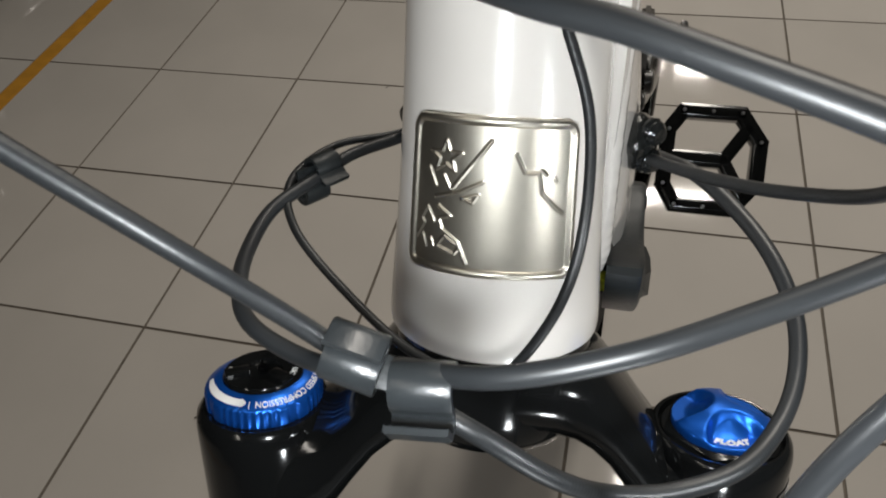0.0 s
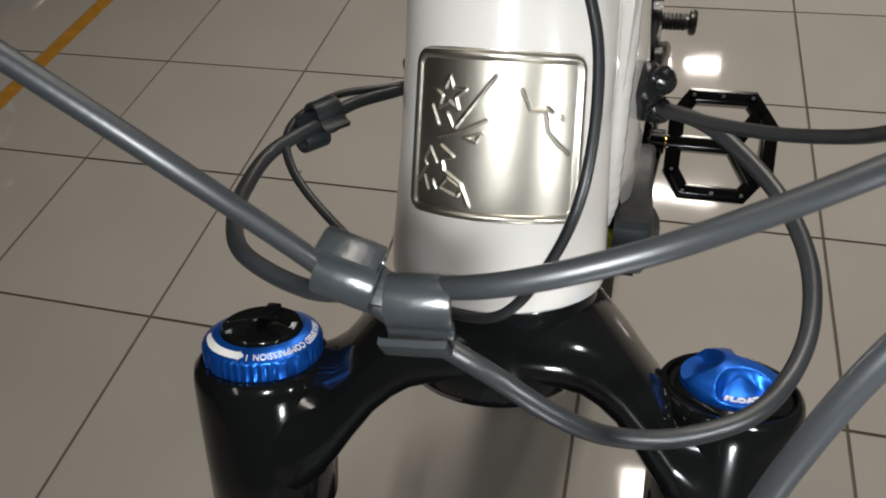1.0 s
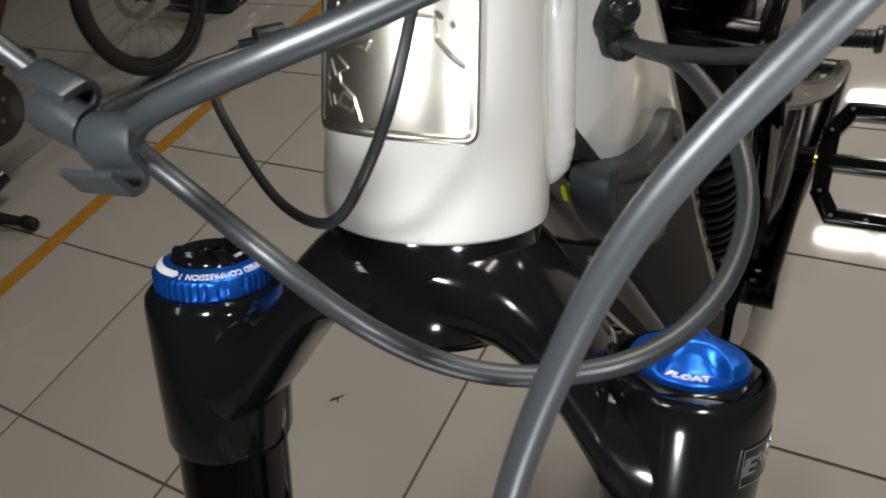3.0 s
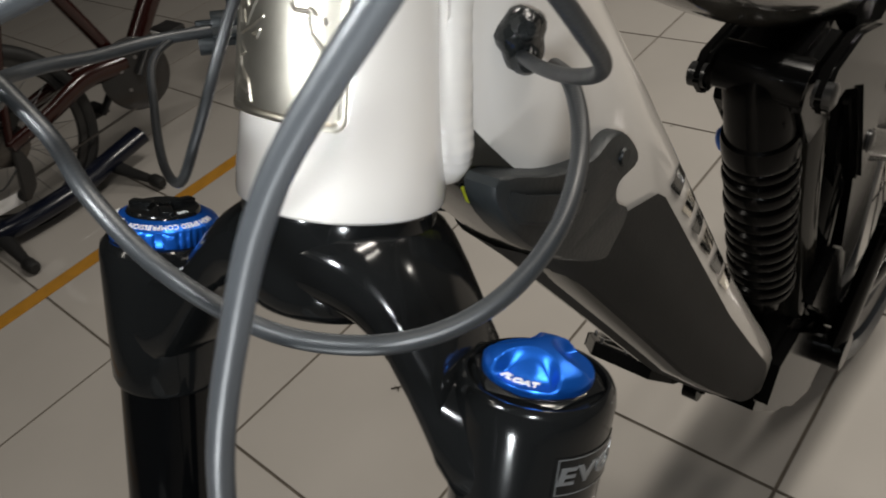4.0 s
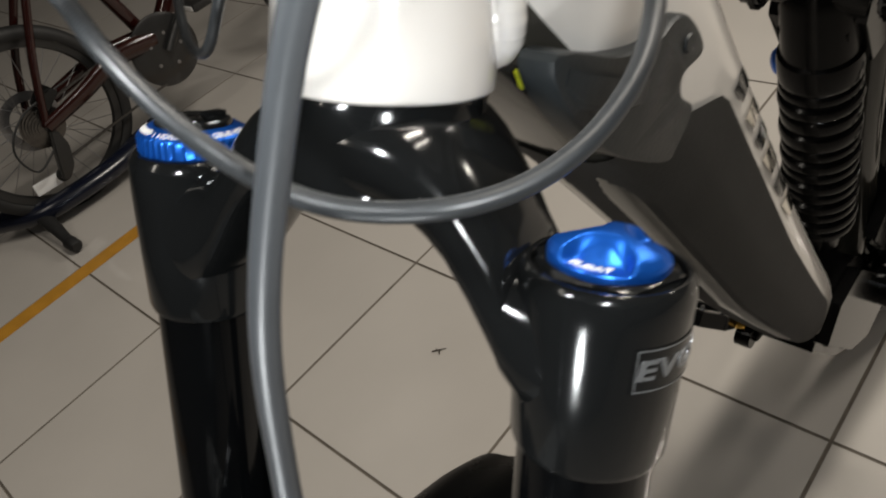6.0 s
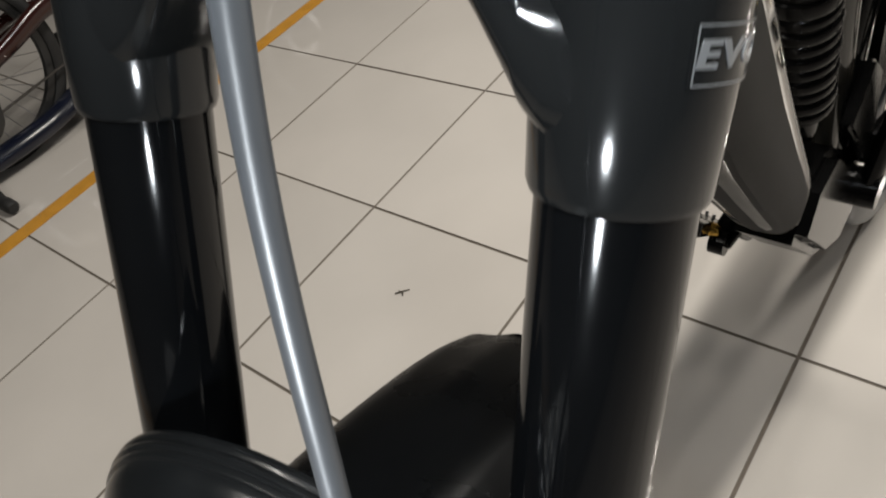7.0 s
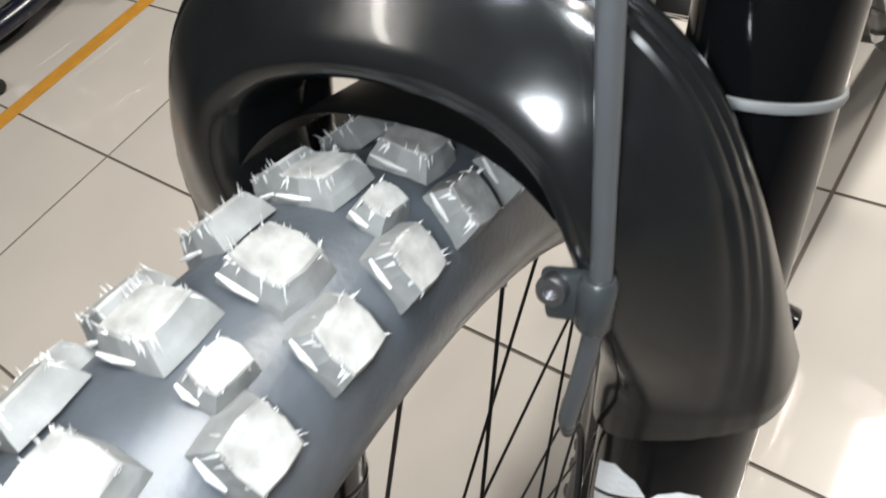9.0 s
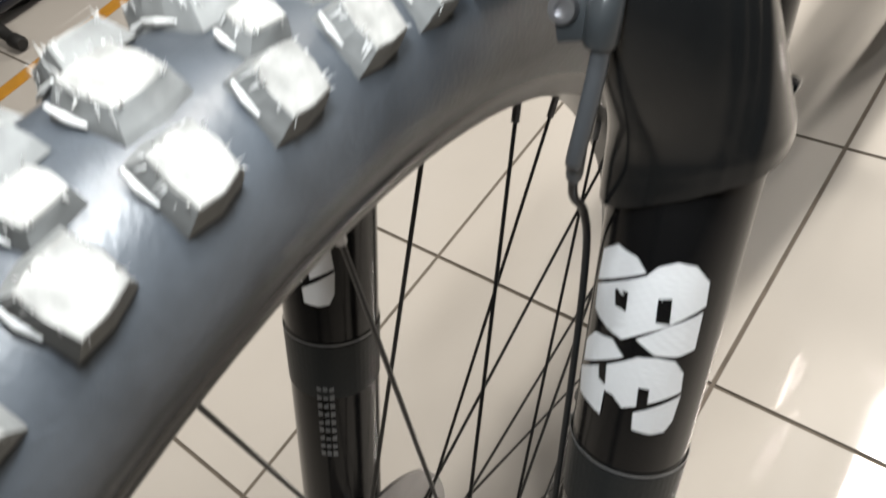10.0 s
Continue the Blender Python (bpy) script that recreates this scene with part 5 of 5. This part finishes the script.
def rod(owner, name, points, radius, mat, label="", sides=14, flat=1.0, per=6):
    bm = bmesh.new()
    line = spline(points, per) if len(points) > 2 else [Vector(p) for p in points]
    if isinstance(radius, tuple):
        radius = [radius[0] + (radius[1] - radius[0]) * i / (len(line) - 1) for i in range(len(line))]
    sweep(bm, line, radius, sides, flat)
    return part(name, bm, mat, owner, label)


def build_second_bicycle():
    other = thing("small_bicycle", (BIKE_X, 0.28, 0.0), "dark red small-wheeled bicycle with black wheels and chain guard", "bicycle")
    rear = small_wheel(other, "rear_wheel", -0.225, 0.25, 0.25)
    small_wheel(other, "front_wheel", 0.79, 0.25, 0.25)
    bm = bmesh.new()
    box(bm, (-0.004, -0.036, -0.017), (0.004, 0.036, 0.017), Matrix.Translation((BIKE_X + 0.022, -0.303, 0.112)) @ pose(0, 0, 0, -4, 0, 0), 0.004)
    part("reflector", bm, REFLECTOR, rear, "white plastic spoke reflector")
    bm = bmesh.new()
    prof = []
    for k in range(7):
        r, x = 0.058 - k * 0.006, 0.030 + k * 0.0042
        prof += [(r, x), (r, x + 0.002), (r - 0.008, x + 0.0022)]
    lathe(bm, [(0.0, 0.029)] + prof + [(0.0, 0.060)], 36, along_x(BIKE_X, -0.225, 0.25))
    part("cassette", bm, CHAINSTEEL, rear, "oily steel sprockets")
    x = BIKE_X + 0.062
    rod(other, "chain_stay", [(x, -0.225, 0.252), (x - 0.004, -0.10, 0.275), (x - 0.012, 0.03, 0.305), (BIKE_X + 0.03, 0.15, 0.285)], (0.013, 0.021), RED, "dark red chain stay", 16, 1.5)
    rod(other, "chain_stay", [(BIKE_X - 0.062, -0.225, 0.252), (BIKE_X - 0.055, 0.0, 0.29), (BIKE_X - 0.03, 0.15, 0.285)], (0.013, 0.021), RED, "dark red chain stay", 16, 1.5)
    for s in (-1, 1):
        rod(other, "seat_stay", [(BIKE_X + s * 0.062, -0.225, 0.255), (BIKE_X + s * 0.058, -0.16, 0.40), (BIKE_X + s * 0.03, -0.05, 0.58), (BIKE_X + s * 0.018, 0.0, 0.66)], (0.010, 0.011), RED, "slim dark red seat stay")
        rod(other, "fork_leg", [(BIKE_X + s * 0.058, 0.79, 0.255), (BIKE_X + s * 0.052, 0.75, 0.42), (BIKE_X + s * 0.045, 0.72, 0.55)], (0.012, 0.016), BLACK, "black fork leg")
    rod(other, "seat_tube", [(BIKE_X, 0.165, 0.25), (BIKE_X, 0.10, 0.46), (BIKE_X, 0.02, 0.70), (BIKE_X, -0.04, 0.84)], 0.019, RED, "dark red seat tube")
    rod(other, "main_tube", [(BIKE_X, 0.22, 0.31), (BIKE_X, 0.34, 0.42), (BIKE_X, 0.52, 0.56), (BIKE_X, 0.68, 0.66)], (0.028, 0.030), RED, "dark red main tube", 18)
    rod(other, "head_tube", [(BIKE_X, 0.725, 0.54), (BIKE_X, 0.665, 0.72)], 0.021, RED, "dark red head tube")
    bm = bmesh.new()
    lathe(bm, [(0.0, 0.050), (0.040, 0.050), (0.094, 0.046), (0.102, 0.042), (0.102, 0.036), (0.0, 0.036)], 56, along_x(BIKE_X, 0.165, 0.25))
    guard = part("chain_guard", bm, GREYBLACK, other, "round black chain guard disc")
    for k in range(5):
        bm = bmesh.new()
        a = 2 * math.pi * k / 5
        lathe(bm, [(0.0, 0.003), (0.005, 0.003), (0.006, 0.0)], 12, along_x(BIKE_X + 0.049, 0.165 + 0.048 * math.cos(a), 0.25 + 0.048 * math.sin(a)))
        part("guard_bolt", bm, STEELDARK, guard, "")
    rod(other, "crank_arm", [(BIKE_X + 0.060, 0.165, 0.25), (BIKE_X + 0.066, 0.27, 0.345)], (0.014, 0.011), GREYBLACK, "black crank arm", 12, 0.7)
    rod(other, "crank_arm", [(BIKE_X - 0.060, 0.165, 0.25), (BIKE_X - 0.066, 0.06, 0.155)], (0.014, 0.011), GREYBLACK, "black crank arm", 12, 0.7)
    for s, y, z in ((1, 0.27, 0.345), (-1, 0.06, 0.155)):
        bm = bmesh.new()
        box(bm, (-0.045, -0.030, -0.011), (0.045, 0.030, 0.011), Matrix.Translation((BIKE_X + s * 0.125, y, z)), 0.006)
        pedal = part("pedal", bm, TYREBLACK, other, "black plastic block pedal")
        for q in (-1, 1):
            bm = bmesh.new()
            box(bm, (-0.036, -0.002, -0.006), (0.036, 0.002, 0.006), Matrix.Translation((BIKE_X + s * 0.125, y + q * 0.0305, z)), 0.001)
            part("pedal_reflector", bm, REFLECTOR, pedal, "pale pedal reflector")
    for z in (0.0, 1.0):
        rod(other, "chain", [(BIKE_X + 0.042, 0.165, 0.25 + (0.08 if z else -0.08)), (BIKE_X + 0.046, -0.225, 0.25 + (0.045 if z else -0.10))], 0.0036, CHAINSTEEL, "oily bicycle chain", 6)
    bm = bmesh.new()
    outline_plate(bm, ((-0.228, 0.245), (-0.210, 0.235), (-0.205, 0.190), (-0.225, 0.135), (-0.255, 0.110), (-0.272, 0.118), (-0.262, 0.150), (-0.246, 0.195)), BIKE_X + 0.052, BIKE_X + 0.072, 0.004)
    mech = part("derailleur", bm, GREYBLACK, other, "black rear derailleur")
    for y, z in ((-0.258, 0.122), (-0.232, 0.165)):
        bm = bmesh.new()
        lathe(bm, [(0.0, -0.003), (0.017, -0.003), (0.020, -0.001), (0.020, 0.001), (0.017, 0.003), (0.0, 0.003)], 18, along_x(BIKE_X + 0.048, y, z))
        part("jockey_wheel", bm, TYREBLACK, mech, "black jockey wheel")
    rod(other, "gear_cable", [(BIKE_X + 0.064, -0.235, 0.20), (BIKE_X + 0.075, -0.31, 0.175), (BIKE_X + 0.07, -0.325, 0.25), (BIKE_X + 0.062, -0.25, 0.31), (BIKE_X + 0.05, -0.10, 0.325)], 0.0028, DARKHOSE, "black gear cable loop", 8)
    bm = bmesh.new()
    box(bm, (-0.016, -0.030, -0.022), (0.016, 0.030, 0.022), Matrix.Translation((BIKE_X + 0.045, -0.185, 0.315)) @ pose(0, 0, 0, 35, 0, 0), 0.006)
    part("brake_caliper", bm, BLACK, other, "black brake caliper")
    return other


def build_stand(y0, group_label):
    """A low parking stand: bent beam beside the wheel, two feet with rubber ends."""
    stand = thing("bike_stand", (-0.68, y0 - 0.19, 0.0), group_label, "bike stand", "floor stands")
    rod(stand, "beam", [(-0.655, y0 + 0.10, 0.085), (-0.650, y0 - 0.02, 0.070), (-0.628, y0 - 0.13, 0.062), (-0.634, y0 - 0.26, 0.058), (-0.662, y0 - 0.36, 0.055), (-0.76, y0 - 0.45, 0.055)], 0.030, NAVY, "thick dark blue bent beam", 18, 0.85)
    for y1, y2 in ((y0 - 0.02, y0 + 0.017), (y0 - 0.362, y0 - 0.372)):
        bm = bmesh.new()
        sweep(bm, spline([(-0.70, y1, 0.050), (-0.60, y1 + (y2 - y1) * 0.4, 0.036), (-0.50, y2, 0.020)], 6), [0.026 - 0.0011 * i for i in range(13)], 14, 0.75)
        foot = part("foot", bm, TYREBLACK, stand, "black tapered foot bar")
        bm = bmesh.new()
        sweep(bm, [(-0.515, y2, 0.020), (-0.505, y2, 0.0205), (-0.472, y2 + 0.001, 0.019), (-0.464, y2 + 0.001, 0.018)], [0.014, 0.0185, 0.0175, 0.012], 14)
        part("rubber_end", bm, TYREBLACK, foot, "black rubber foot cap")
    return stand


build_second_bicycle()
build_stand(0.0, "dark blue low bike stand with black feet on the tiles")

bm = bmesh.new()
box(bm, (-1.02, 1.12, 0.004), (-0.72, 1.40, 0.085), None, 0.02)
low = part("stand_base", bm, NAVY, None, "")
tagged(low, "dark blue low metal stand base on the tiles", "stand")


def build_twig(x, y, turn, size):
    bm = bmesh.new()
    m = pose(x, y, 0.0, 0, 0, turn)
    for pts, r in (([(-0.5, -0.15, 0.06), (0.0, 0.0, 0.10), (0.45, 0.20, 0.05)], 0.055), ([(0.0, 0.0, 0.10), (0.1, -0.35, 0.06)], 0.06), ([(-0.1, -0.05, 0.08), (-0.3, 0.10, 0.06)], 0.05)):
        line = spline([Vector(p) * size for p in pts], 4)
        sweep(bm, [m @ p for p in line], [r * size * (1 - 0.5 * i / len(line)) for i in range(len(line))], 6)
    return tagged(part("twig", bm, TWIG, None, ""), "tiny dark broken twig lying on the floor tiles", "twig")


TWIG = material("dark_twig", (0.05, 0.040, 0.028), 0.8, 0, 0, 0.3, 200)
build_twig(0.602, -0.152, 25, 0.026)
build_twig(0.541, 0.435, 80, 0.012)
build_twig(0.653, 0.800, 10, 0.010)
build_twig(0.540, 0.431, 130, 0.010)

# ---- rear axle peg of the near bicycle ----
bm = bmesh.new()
m = Matrix.Translation((1.215, 0.46, 0.40)) @ pose(0, 0, 0, 0, 90, 0)
lathe(bm, [(0.0, 0.0), (0.0100, 0.0), (0.0100, 0.030), (0.0125, 0.032), (0.0125, 0.095), (0.0200, 0.098), (0.0205, 0.104), (0.0180, 0.108), (0.0, 0.110)], 28, m)
peg = part("axle_peg", bm, GREYBLACK, bike, "black axle peg with a flanged grip")
for k in range(9):
    bm = bmesh.new()
    lathe(bm, [(0.0124, 0.036 + 0.0063 * k), (0.0136, 0.0372 + 0.0063 * k), (0.0136, 0.0392 + 0.0063 * k), (0.0124, 0.0404 + 0.0063 * k)], 24, m)
    part("grip_rib", bm, TYREBLACK, peg)

# ---- floor tiles, last ----
lay_tiles(floor)
